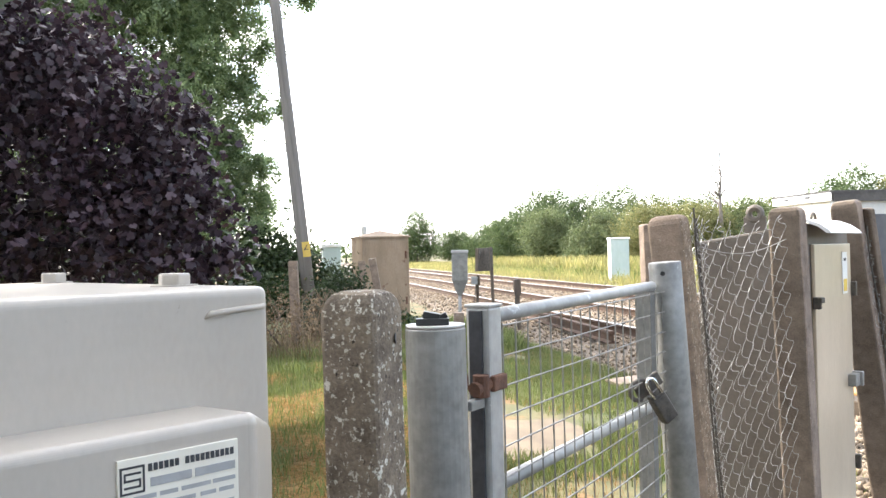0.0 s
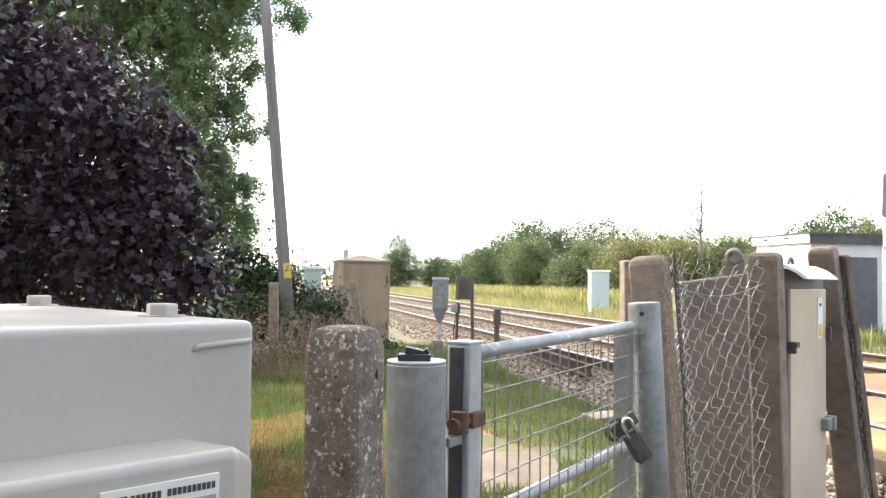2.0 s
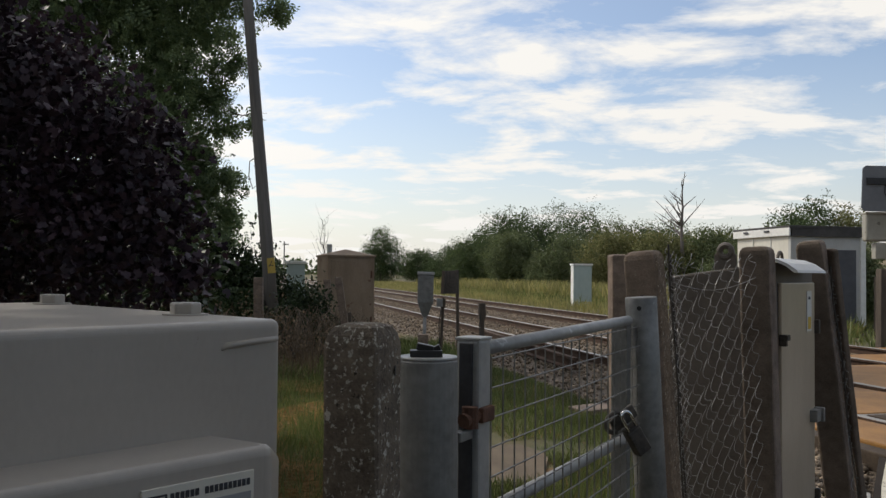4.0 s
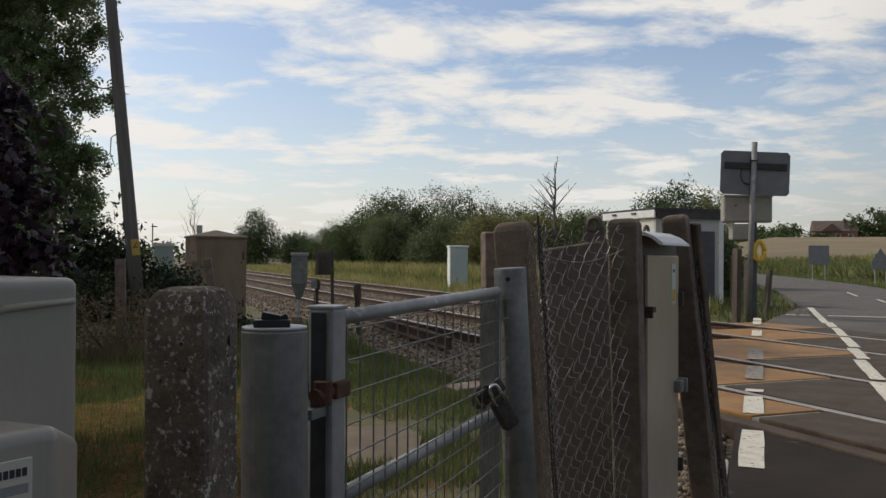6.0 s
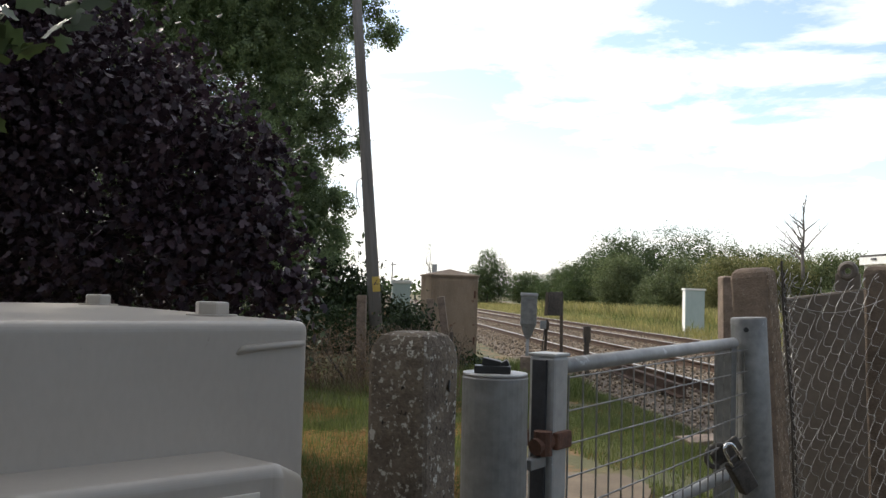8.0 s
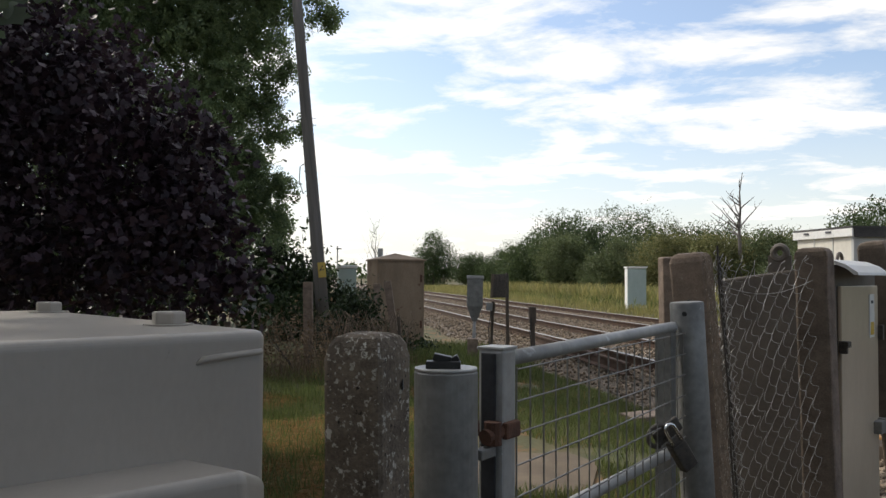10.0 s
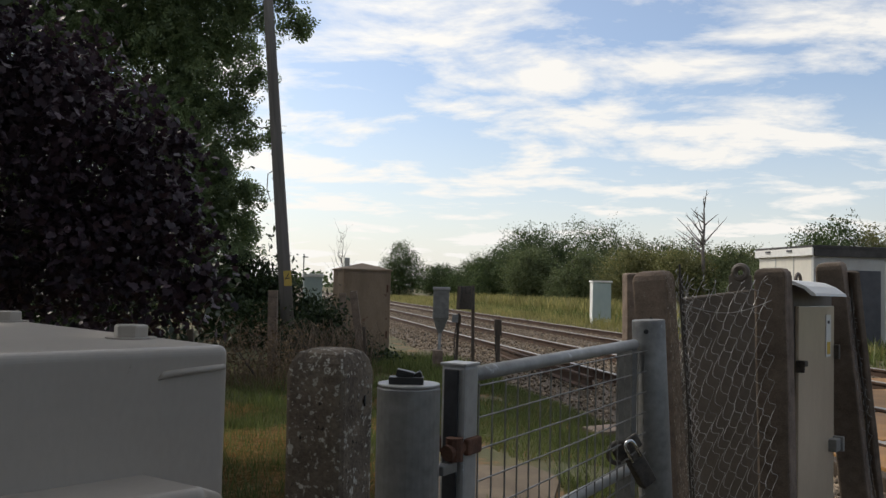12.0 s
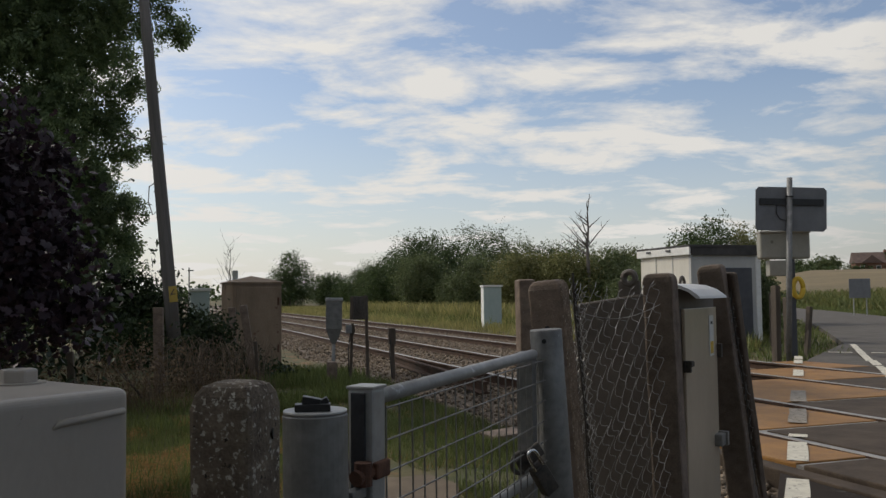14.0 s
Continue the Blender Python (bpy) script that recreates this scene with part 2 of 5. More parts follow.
M_RAILTOP = material("polished_rail_head", (0.23, 0.205, 0.18), (0.36, 0.33, 0.295), 0.4, 0.5, 8, 120, 0.08)
M_RAILSIDE = material("rusty_rail_side", (0.034, 0.018, 0.010), (0.082, 0.042, 0.023), 0.9, 0.0, 6, 80, 0.4)
M_SLEEPER = material("concrete_sleeper", (0.22, 0.20, 0.175), (0.34, 0.31, 0.27), 0.95, 0, 6, 80, 0.5, per_object=0.2)
M_STONE = material("ballast_stone", (0.135, 0.100, 0.068), (0.292, 0.228, 0.162), 0.95, 0, 20, 90, 0.4, per_island=0.6)
M_BALLAST = material("ballast_bed", (0.068, 0.050, 0.034), (0.25, 0.195, 0.14), 0.95, 0, 22, 55, 1.0, dist=0.05)
M_PANEL = material("wet_rust_stained_panel", (0.19, 0.088, 0.018), (0.34, 0.165, 0.036), 0.6, 0, 2.2, 60, 0.3, spots=((0.16, 0.10, 0.06), 5, 0.64))
M_PANELD = material("dark_rubber_panel", (0.042, 0.030, 0.021), (0.098, 0.072, 0.050), 0.8, 0, 3, 90, 0.5, spec=0.25, spots=((0.11, 0.088, 0.066), 4, 0.66))
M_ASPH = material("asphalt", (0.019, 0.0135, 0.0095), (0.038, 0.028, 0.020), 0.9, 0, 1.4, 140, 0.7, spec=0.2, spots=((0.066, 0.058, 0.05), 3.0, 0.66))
# lighter copy of the asphalt: sunshine on the far lane is in the colour
M_ASPHG = material("sunlit_tone_asphalt", (0.085, 0.076, 0.066), (0.135, 0.122, 0.108), 0.9, 0, 1.2, 140, 0.6, spec=0.25, spots=((0.06, 0.052, 0.045), 2.2, 0.64))
M_KERB = material("kerb_concrete", (0.22, 0.21, 0.19), (0.36, 0.34, 0.31), 0.95, 0, 6, 90, 0.5, per_object=0.2)
M_BRICK = material("far_house_brick", (0.20, 0.10, 0.07), (0.28, 0.15, 0.10), 0.9, 0, 1, 12, 0.2)
M_TILE = material("far_house_tiles", (0.10, 0.07, 0.06), (0.16, 0.11, 0.09), 0.9, 0, 1, 12, 0.3)
M_BARK = material("bark", (0.055, 0.045, 0.037), (0.13, 0.105, 0.085), 0.95, 0, 8, 60, 0.9, streak=0.25)
M_CANE = material("dry_cane", (0.12, 0.088, 0.060), (0.245, 0.185, 0.13), 0.9, 0, 9, 60, 0.3, per_island=0.35)
M_DEAD = material("dead_grey_wood", (0.12, 0.10, 0.09), (0.22, 0.19, 0.17), 0.95, 0, 6, 60, 0.6)
M_MAPLE = leaf_material("purple_maple_leaf", (0.024, 0.016, 0.023), (0.080, 0.050, 0.066), 0.5, 0.12, 0.3)
M_ASH = leaf_material("ash_leaf", (0.12, 0.165, 0.080), (0.235, 0.305, 0.14), 0.55, 0.55, 0.4)
M_SYC = leaf_material("sycamore_leaf", (0.032, 0.055, 0.024), (0.075, 0.11, 0.042), 0.45, 0.18)
M_HEDGE = leaf_material("dark_hedge_leaf", (0.016, 0.030, 0.011), (0.045, 0.066, 0.022), 0.5, 0.15, 0.3)
M_FARLEAF = leaf_material("far_thicket_leaf", (0.080, 0.108, 0.045), (0.155, 0.178, 0.076), 0.7, 0.3)
M_FARLEAF2 = leaf_material("far_yellowing_leaf", (0.12, 0.130, 0.045), (0.225, 0.215, 0.085), 0.7, 0.3)
M_FARDARK = leaf_material("far_dark_leaf", (0.05, 0.08, 0.03), (0.10, 0.135, 0.045), 0.7, 0.25)
M_GRASS = leaf_material("green_grass_blade", (0.085, 0.118, 0.030), (0.20, 0.222, 0.072), 0.6, 0.35)
M_STRAW = leaf_material("dry_grass_blade", (0.27, 0.155, 0.058), (0.43, 0.27, 0.115), 0.7, 0.35)
M_VERGE = leaf_material("sunlit_verge_grass", (0.20, 0.205, 0.065), (0.40, 0.345, 0.14), 0.7, 0.35)
M_BRAMBLE = leaf_material("dry_bramble", (0.13, 0.09, 0.055), (0.24, 0.17, 0.10), 0.8, 0.2)
M_GROUND = material("grassy_ground", (0.045, 0.062, 0.02), (0.135, 0.105, 0.045), 0.95, 0, 1.6, 25, 0.8, spots=((0.17, 0.10, 0.04), 2.6, 0.56), dist=0.03)
M_CROP = leaf_material("field_crop_leaf", (0.095, 0.125, 0.035), (0.22, 0.215, 0.075), 0.7, 0.3)
M_FIELD = material("stubble_field", (0.135, 0.102, 0.05), (0.21, 0.158, 0.08), 0.95, 0, 0.06, 1.2, 0.5, dist=0.1)


# ---- mesh helpers ----
def part(name, bm, mat, parent=None, label="", smooth=False):
    me = bpy.data.meshes.new(name)
    bm.to_mesh(me)
    bm.free()
    for m in mat if isinstance(mat, (list, tuple)) else (mat,):
        me.materials.append(m)
    if smooth:
        for p in me.polygons:
            p.use_smooth = True
    ob = new(name, me)
    if parent is not None:
        ob.parent = parent
    if label:
        ob["label"] = label
    return ob


def thing(name, m, label, category, group="", kind=""):
    ob = new(name)
    ob.empty_display_size = 0.1
    ob.matrix_world = m
    return tagged(ob, label, category, group, kind)


def bm_box(size, at=(0, 0, 0), bevel=0.0, turn=None, bm=None, segs=2):
    """A box of that size centred at a place, its edges rounded."""
    own = bmesh.new()
    bmesh.ops.create_cube(own, size=1)
    bmesh.ops.scale(own, vec=size, verts=own.verts)
    if bevel:
        bmesh.ops.bevel(own, geom=own.edges[:], offset=bevel, segments=segs, profile=0.6, affect="EDGES")
    m = Matrix.Translation(at) @ (turn or Matrix.Identity(4))
    bmesh.ops.transform(own, matrix=m, verts=own.verts)
    if bm is None:
        return own
    me = bpy.data.meshes.new("tmp")
    own.to_mesh(me)
    own.free()
    bm.from_mesh(me)
    bpy.data.meshes.remove(me)
    return bm


def bm_tube(points, radii, sides=10, bm=None, cap=True):
    """A tube along points, with a radius at each."""
    bm = bm or bmesh.new()
    pts = [Vector(p) for p in points]
    if isinstance(radii, (int, float)):
        radii = [radii] * len(pts)
    rings = []
    for i, p in enumerate(pts):
        d = (pts[min(i + 1, len(pts) - 1)] - pts[max(i - 1, 0)]).normalized()
        a = d.orthogonal().normalized() if i == 0 else (a - d * a.dot(d)).normalized()
        b = d.cross(a)
        rings.append([bm.verts.new(p + (a * math.cos(k * math.tau / sides) + b * math.sin(k * math.tau / sides)) * radii[i]) for k in range(sides)])
    for r0, r1 in zip(rings, rings[1:]):
        for k in range(sides):
            bm.faces.new((r0[k], r0[(k + 1) % sides], r1[(k + 1) % sides], r1[k]))
    if cap:
        bm.faces.new(rings[0][::-1])
        bm.faces.new(rings[-1])
    return bm


def bm_prism(outline, z0, z1, bevel=0.0):
    """An upright prism over an outline in plan."""
    bm = bmesh.new()
    lo = [bm.verts.new((x, y, z0)) for x, y in outline]
    hi = [bm.verts.new((x, y, z1)) for x, y in outline]
    n = len(lo)
    bm.faces.new(lo[::-1])
    bm.faces.new(hi)
    for k in range(n):
        bm.faces.new((lo[k], lo[(k + 1) % n], hi[(k + 1) % n], hi[k]))
    bmesh.ops.recalc_face_normals(bm, faces=bm.faces[:])
    if bevel:
        bmesh.ops.bevel(bm, geom=bm.edges[:], offset=bevel, segments=2, profile=0.6, affect="EDGES")
    return bm


def bm_profile(outline, length, axis_turn=None):
    """An outline in (y, z) drawn out along +x, centred."""
    bm = bmesh.new()
    a = [bm.verts.new((-length / 2, y, z)) for y, z in outline]
    b = [bm.verts.new((length / 2, y, z)) for y, z in outline]
    n = len(a)
    bm.faces.new(a[::-1])
    bm.faces.new(b)
    for k in range(n):
        bm.faces.new((a[k], a[(k + 1) % n], b[(k + 1) % n], b[k]))
    bmesh.ops.recalc_face_normals(bm, faces=bm.faces[:])
    return bm


def quick_mesh(name, verts, polys, mats, mat_index=None):
    """A mesh from arrays: verts (n, 3), polys (m, k) all of one corner count."""
    verts, polys = np.asarray(verts, np.float32), np.asarray(polys, np.int32)
    me = bpy.data.meshes.new(name)
    me.vertices.add(len(verts))
    me.vertices.foreach_set("co", verts.ravel())
    m, k = polys.shape
    me.loops.add(m * k)
    me.loops.foreach_set("vertex_index", polys.ravel())
    me.polygons.add(m)
    me.polygons.foreach_set("loop_start", np.arange(0, m * k, k, dtype=np.int32))
    for x in mats if isinstance(mats, (list, tuple)) else (mats,):
        me.materials.append(x)
    if mat_index is not None:
        me.polygons.foreach_set("material_index", np.asarray(mat_index, np.int32))
    me.update(calc_edges=True)
    return me


rng = np.random.default_rng(7)


def scatter(name, centres, template, polys, sizes, mats, mat_index=None, flat=0.0, upright=False, yaw_only=False):
    """Copies of a small template at many places, turned at random, as one mesh."""
    n = len(centres)
    T = np.asarray(template, float)
    if yaw_only:
        a = rng.uniform(0, math.tau, n)
        tilt = rng.normal(0, 0.28, (n, 2))
        c, s = np.cos(a), np.sin(a)
        R = np.zeros((n, 3, 3))
        R[:, 0, 0], R[:, 0, 1], R[:, 1, 0], R[:, 1, 1], R[:, 2, 2] = c, -s, s, c, 1
        R[:, 0, 2], R[:, 1, 2] = tilt[:, 0], tilt[:, 1]
    else:
        q = rng.normal(size=(n, 4))
        if flat:
            q[:, 1:3] *= 1 - flat
        q /= np.linalg.norm(q, axis=1)[:, None]
        w, x, y, z = q.T
        R = np.stack([1 - 2 * (y * y + z * z), 2 * (x * y - z * w), 2 * (x * z + y * w), 2 * (x * y + z * w), 1 - 2 * (x * x + z * z),
                      2 * (y * z - x * w), 2 * (x * z - y * w), 2 * (y * z + x * w), 1 - 2 * (x * x + y * y)], -1).reshape(n, 3, 3)
    V = np.einsum("nij,kj->nki", R, T) * np.asarray(sizes).reshape(-1, 1, 1) + np.asarray(centres)[:, None]
    P = np.asarray(polys)[None] + (np.arange(n) * len(T))[:, None, None]
    idx = None if mat_index is None else np.repeat(mat_index, len(polys))
    return quick_mesh(name, V.reshape(-1, 3), P.reshape(-1, P.shape[-1]), mats, idx)


def clumps(blobs, count, spread, shell=0.45, per=14):
    """Leaf places in clumps inside ellipsoids (centre, radii), thicker towards the outside."""
    vol = np.array([b[1][0] * b[1][1] * b[1][2] for b in blobs]) ** 0.75
    out = []
    for blob, share in zip(blobs, vol / vol.sum()):
        c, r, spr = blob[0], blob[1], blob[2] if len(blob) > 2 else spread
        k = max(3, int(count * share / per))
        d = rng.normal(size=(k, 3))
        d /= np.linalg.norm(d, axis=1)[:, None]
        rad = (shell + (1 - shell) * rng.random(k) ** 0.7)[:, None] * (1 + 0.10 * rng.normal(size=(k, 1)))
        cen = np.asarray(c) + d * rad * np.asarray(r)
        lo = np.repeat(cen, per, 0) + rng.normal(size=(k * per, 3)) * spr * rng.uniform(0.5, 1.3, (k, 1)).repeat(per, 0)
        out.append(lo)
    return np.concatenate(out)


LEAF_OVAL = [(-0.5, 0, 0), (-0.1, 0.24, 0.05), (0.5, 0, -0.06), (-0.1, -0.24, 0.05)]
OVAL_P = [(0, 1, 2), (0, 2, 3)]
# lobed leaf: seven points round a centre
LOBED = [(0, 0, 0)] + [(r * math.cos(a), r * math.sin(a), -0.12 * r) for a, r in
                      ((-2.6, 0.34), (-1.75, 0.52), (-1.2, 0.40), (-0.72, 0.58), (-0.35, 0.44), (0, 0.66), (0.35, 0.44), (0.72, 0.58), (1.2, 0.40), (1.75, 0.52), (2.6, 0.34))]
LOBED_P = [(0, k, k + 1) for k in range(1, 11)]
# compound leaf: leaflets in pairs along a drooping stalk
ASH, ASH_P = [], []
for _i, (_x, _s) in enumerate([(-0.35, 1), (-0.35, -1), (-0.1, 1), (-0.1, -1), (0.15, 1), (0.15, -1), (0.35, 0)]):
    _d = Vector((0.55, 0.85 * _s, -0.15)).normalized() * 0.34
    _n = Vector((-_d.y, _d.x, 0)) * 0.24
    _o, _k = Vector((_x, 0, -0.25 * _x * _x)), len(ASH)
    ASH += [tuple(_o), tuple(_o + _d * 0.45 + _n), tuple(_o + _d), tuple(_o + _d * 0.45 - _n)]
    ASH_P += [(_k, _k + 1, _k + 2), (_k, _k + 2, _k + 3)]
BLADE = [(-0.03, 0, 0), (0.03, 0, 0), (0.05, 0.03, 0.55), (0.10, 0.12, 1.0)]
BLADE_P = [(0, 1, 2), (0, 2, 3)]


def limb_path(a, b, steps, wob):
    a, b = Vector(a), Vector(b)
    pts = [a.lerp(b, i / steps) for i in range(steps + 1)]
    return [p + Vector((random.uniform(-wob, wob), random.uniform(-wob, wob), random.uniform(-wob, wob) * 0.5)) * (0 if i == 0 else 1) for i, p in enumerate(pts)]


def tree(name, at, trunk_to, radius, limbs, blobs, count, spread, template, polys, size, leaf, label, category="tree", shell=0.45, per=14, group="", bark=None, flat=0.0):
    """Trunk and limbs as tapered tubes, and a crown of many leaves. All places are in the world."""
    root = thing(name, Matrix.Translation(at), label, category, group)
    o = Vector(at)
    bm = bm_tube([p - o for p in limb_path(Vector(at) - Vector((0, 0, 0.15)), trunk_to, 6, radius * 0.35)], [radius * (1.25 - 0.75 * i / 6) for i in range(7)], 10)
    for start, end, r in limbs:
        s0 = Vector(at).lerp(Vector(trunk_to), start)
        pts = limb_path(s0, end, 5, 0.12)
        bm_tube([p - o for p in pts], [r * (1 - 0.85 * i / 5) for i in range(6)], 7, bm)
        for _ in range(4):
            k = random.randint(2, 5)
            e = pts[k] + Vector((random.uniform(-1, 1), random.uniform(-1, 1), random.uniform(-0.2, 0.8))) * 0.22 * (pts[-1] - pts[0]).length
            bm_tube([p - o for p in limb_path(pts[k], e, 3, 0.05)], [r * 0.3, r * 0.22, r * 0.14, r * 0.06], 5, bm)
    part("trunk", bm, bark or M_BARK, root, smooth=True)
    if count:
        c = clumps(blobs, count, spread, shell, per) - np.asarray(at)
        c = c[c[:, 2] > 0.03]
        me = scatter("crown", c, template, polys, rng.uniform(0.7, 1.3, len(c)) * size, leaf, flat=flat)
        ob = new("crown", me)
        ob.parent = root
    return root


# ---- plan: the railway runs along U, offset P across it; the lane along L, offset N across it ----
TA, RA = radians(12.0), radians(30.5)
U, PV = Vector((-math.sin(TA), math.cos(TA), 0)), Vector((math.cos(TA), math.sin(TA), 0))
L, NV = Vector((math.sin(RA), math.cos(RA), 0)), Vector((math.cos(RA), -math.sin(RA), 0))
RAIL_Z, GZ = 0.35, 0.20
TRACKS = (5.70, 9.17)
GAUGE = 1.435 + 0.07


def rail_pt(p, q, z=0.0):
    return PV * p + U * q + Vector((0, 0, z))


def lane_pt(n, s, z=0.0):
    return NV * n + L * s + Vector((0, 0, z))


TRACK_M = Matrix.Rotation(TA, 4, "Z")      # local x = across, y = along
LANE_M = Matrix.Rotation(-RA, 4, "Z")


def ground_z(x, y):
    """Height of the ground sheet."""
    p = x * PV.x + y * PV.y
    n, s = x * NV.x + y * NV.y, x * L.x + y * L.y
    z = GZ + 0 * x
    bed = np.clip(1 - np.abs(p - 7.45) / 4.6, 0, 1)
    z = z - 0.12 * np.clip(bed * 3, 0, 1)
    lane = np.clip(1 - np.abs(n - 3.2) / 6.0, 0, 1)
    z = z - 0.25 * np.clip(lane * 2, 0, 1) * np.clip((s - 9) / 16, 0, 1)
    far = np.clip((s - 70) / 190, 0, 1) * np.clip((n + 42) / 45, 0, 1)
    z = z + 7.3 * far * far * (3 - 2 * far)
    return z


# ---- ground ----
def axis_lines(near, step, far):
    a = list(np.arange(-near, near + step / 2, step))
    v, d = near, step
    while v < far:
        d *= 1.28
        v += d
        a += [v, -v]
    return np.array(sorted(a))


gx, gy = axis_lines(24, 0.75, 2500), axis_lines(24, 0.75, 2500) + 14
GX, GY = np.meshgrid(gx, gy)
GZs = ground_z(GX, GY)
GZs = GZs + 0.02 * np.sin(GX * 1.7 + GY * 0.6) * np.cos(GY * 1.3)
iv = np.arange(len(gx) * len(gy)).reshape(len(gy), len(gx))
gp = np.stack([iv[:-1, :-1], iv[:-1, 1:], iv[1:, 1:], iv[1:, :-1]], -1).reshape(-1, 4)
cxm = (GX[:-1, :-1] + GX[1:, 1:]).ravel() / 2
cym = (GY[:-1, :-1] + GY[1:, 1:]).ravel() / 2
s_c = cxm * L.x + cym * L.y
n_c = cxm * NV.x + cym * NV.y
ground = new("ground", quick_mesh("ground", np.stack([GX, GY, GZs], -1).reshape(-1, 3), gp, [M_GROUND, M_FIELD], ((s_c > 95) & (n_c > -30)).astype(int)))
tagged(ground, "rough grassy ground with a stubble field rising beyond", "ground", kind="structure")


def strip(name, outline_lo, outline_hi, mat, parent=None):
    """A ribbon between two polylines with a skirt below its edges."""
    bm = bmesh.new()
    a = [bm.verts.new(p) for p in outline_lo]
    b = [bm.verts.new(p) for p in outline_hi]
    a2 = [bm.verts.new(Vector(p) - Vector((0, 0, 0.35))) for p in outline_lo]
    b2 = [bm.verts.new(Vector(p) - Vector((0, 0, 0.35))) for p in outline_hi]
    for k in range(len(a) - 1):
        bm.faces.new((a[k], b[k], b[k + 1], a[k + 1]))
        bm.faces.new((a2[k], a[k], a[k + 1], a2[k + 1]))
        bm.faces.new((b[k], b2[k], b2[k + 1], b[k + 1]))
    bmesh.ops.recalc_face_normals(bm, faces=bm.faces[:])
    return part(name, bm, mat, parent)


# ballast bed, left open where the crossing lies
def bed(q0, q1):
    prof = [(3.15, 0.10), (4.1, 0.205), (10.75, 0.205), (11.9, 0.10)]
    bm = bmesh.new()
    qs = np.linspace(q0, q1, 60)
    rows = [[bm.verts.new(rail_pt(p, q, z + 0.012 * math.sin(q * 3.1 + p * 5))) for p, z in prof] for q in qs]
    for r0, r1 in zip(rows, rows[1:]):
        for k in range(3):
            bm.faces.new((r0[k], r0[k + 1], r1[k + 1], r1[k]))
    bmesh.ops.recalc_face_normals(bm, faces=bm.faces[:])
    return bm


ballast = part("ballast_bed", bed(-60, 420), M_BALLAST)
tagged(ballast, "bed of grey-brown crushed stone ballast under the rails", "ballast", kind="structure")


# ---- the lane, the crossing ----
def lane_centre(s):
    return 3.55 - 0.0022 * max(0.0, s - 26) ** 2 if s < 80 else 3.55 - 0.0022 * 54 ** 2 - 0.2376 * (s - 80)


def lane_z(s):
    return 0.31 - 0.24 * min(1, max(0, (s - 17) / 14)) + (6.6 * min(1, max(0, (s - 90) / 170)) ** 2 if s > 90 else 0)


ss = [-30, -10, -3, 0, 2, 4, 5.2, 6.20]
ss2 = [16.2, 17, 18, 19, 20, 22, 24, 27, 30, 33, 36, 40, 45, 50, 56, 62, 70, 80, 95, 120, 160]
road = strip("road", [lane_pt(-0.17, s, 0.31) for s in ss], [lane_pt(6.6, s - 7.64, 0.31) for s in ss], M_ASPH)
tagged(road, "worn dark asphalt lane leading up to the level crossing", "road", kind="structure")


def half(s):
    return 2.55 if s > 24 else 2.55 + 0.12 * (24 - s)


# far stretch of the lane, its sunlight painted in by the lighter asphalt
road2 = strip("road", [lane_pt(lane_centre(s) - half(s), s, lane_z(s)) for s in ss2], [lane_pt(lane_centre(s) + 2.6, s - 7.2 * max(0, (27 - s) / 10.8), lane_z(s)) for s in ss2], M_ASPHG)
tagged(road2, "grey asphalt lane bending away between grass verges", "road", kind="structure")


D_, C_, B_, A_ = TRACKS[0] - GAUGE / 2, TRACKS[0] + GAUGE / 2, TRACKS[1] - GAUGE / 2, TRACKS[1] + GAUGE / 2
crossing = thing("level_crossing", TRACK_M, "level crossing deck of stained panels set between the rails", "crossing", kind="structure")
BAYS = [(4.26, D_ - 0.055, 4.72, 6.3), (D_ + 0.10, C_ - 0.10, 6.0, 7.7), (C_ + 0.055, B_ - 0.055, 7.35, 9.6), (B_ + 0.10, A_ - 0.10, 9.0, 10.9), (A_ + 0.055, 10.80, 10.3, 11.9)]
PANEL_MESH = {}
for p0, p1, q_or, q_end in BAYS:
    q, first = q_end, True
    while q > q_or - 9.5:
        ln = (q_end - q_or) if first else 1.8
        key = (round(p1 - p0, 3), round(ln, 3), first)
        if key not in PANEL_MESH:
            bmx = bm_box((p1 - p0, ln - 0.07, 0.14), (0, 0, -0.07), 0.012)
            if first:      # the end of each bay falls away to the ballast
                for v in bmx.verts:
                    if v.co.y > ln * 0.30:
                        v.co.z -= 0.10 * (v.co.y - ln * 0.30) / (ln * 0.7)
            ob = part("panel", bmx, M_PANEL if first else M_PANELD, crossing, "rust-stained end panel" if first else "")
            PANEL_MESH[key] = ob.data
        else:
            ob = new("panel", PANEL_MESH[key])
            ob.parent = crossing
        ob.location = ((p0 + p1) / 2, q - ln / 2, RAIL_Z - 0.004 + random.uniform(-0.004, 0.003))
        q -= ln
        first = False
for p0, p1, q_or, q_end in BAYS:
    part("bedding", bm_box((p1 - p0 - 0.01, 9.4, 0.10), ((p0 + p1) / 2, q_or - 4.66, RAIL_Z - 0.066), 0.0), M_KERB, crossing, "pale bedding showing in the joints")
part("edge_beam", bm_box((0.16, 11.0, 0.30), (4.16, 0.8, 0.172), 0.012), M_PANELD, crossing, "stained concrete edge beam")

# rails: head, web and foot
RAIL_OUT = [(-0.07, -0.16), (0.07, -0.16), (0.07, -0.148), (0.012, -0.128), (0.010, -0.045), (0.036, -0.034), (0.036, -0.006), (0.028, 0.0), (-0.028, 0.0), (-0.036, -0.006), (-0.036, -0.034), (-0.010, -0.045), (-0.012, -0.128), (-0.07, -0.148)]


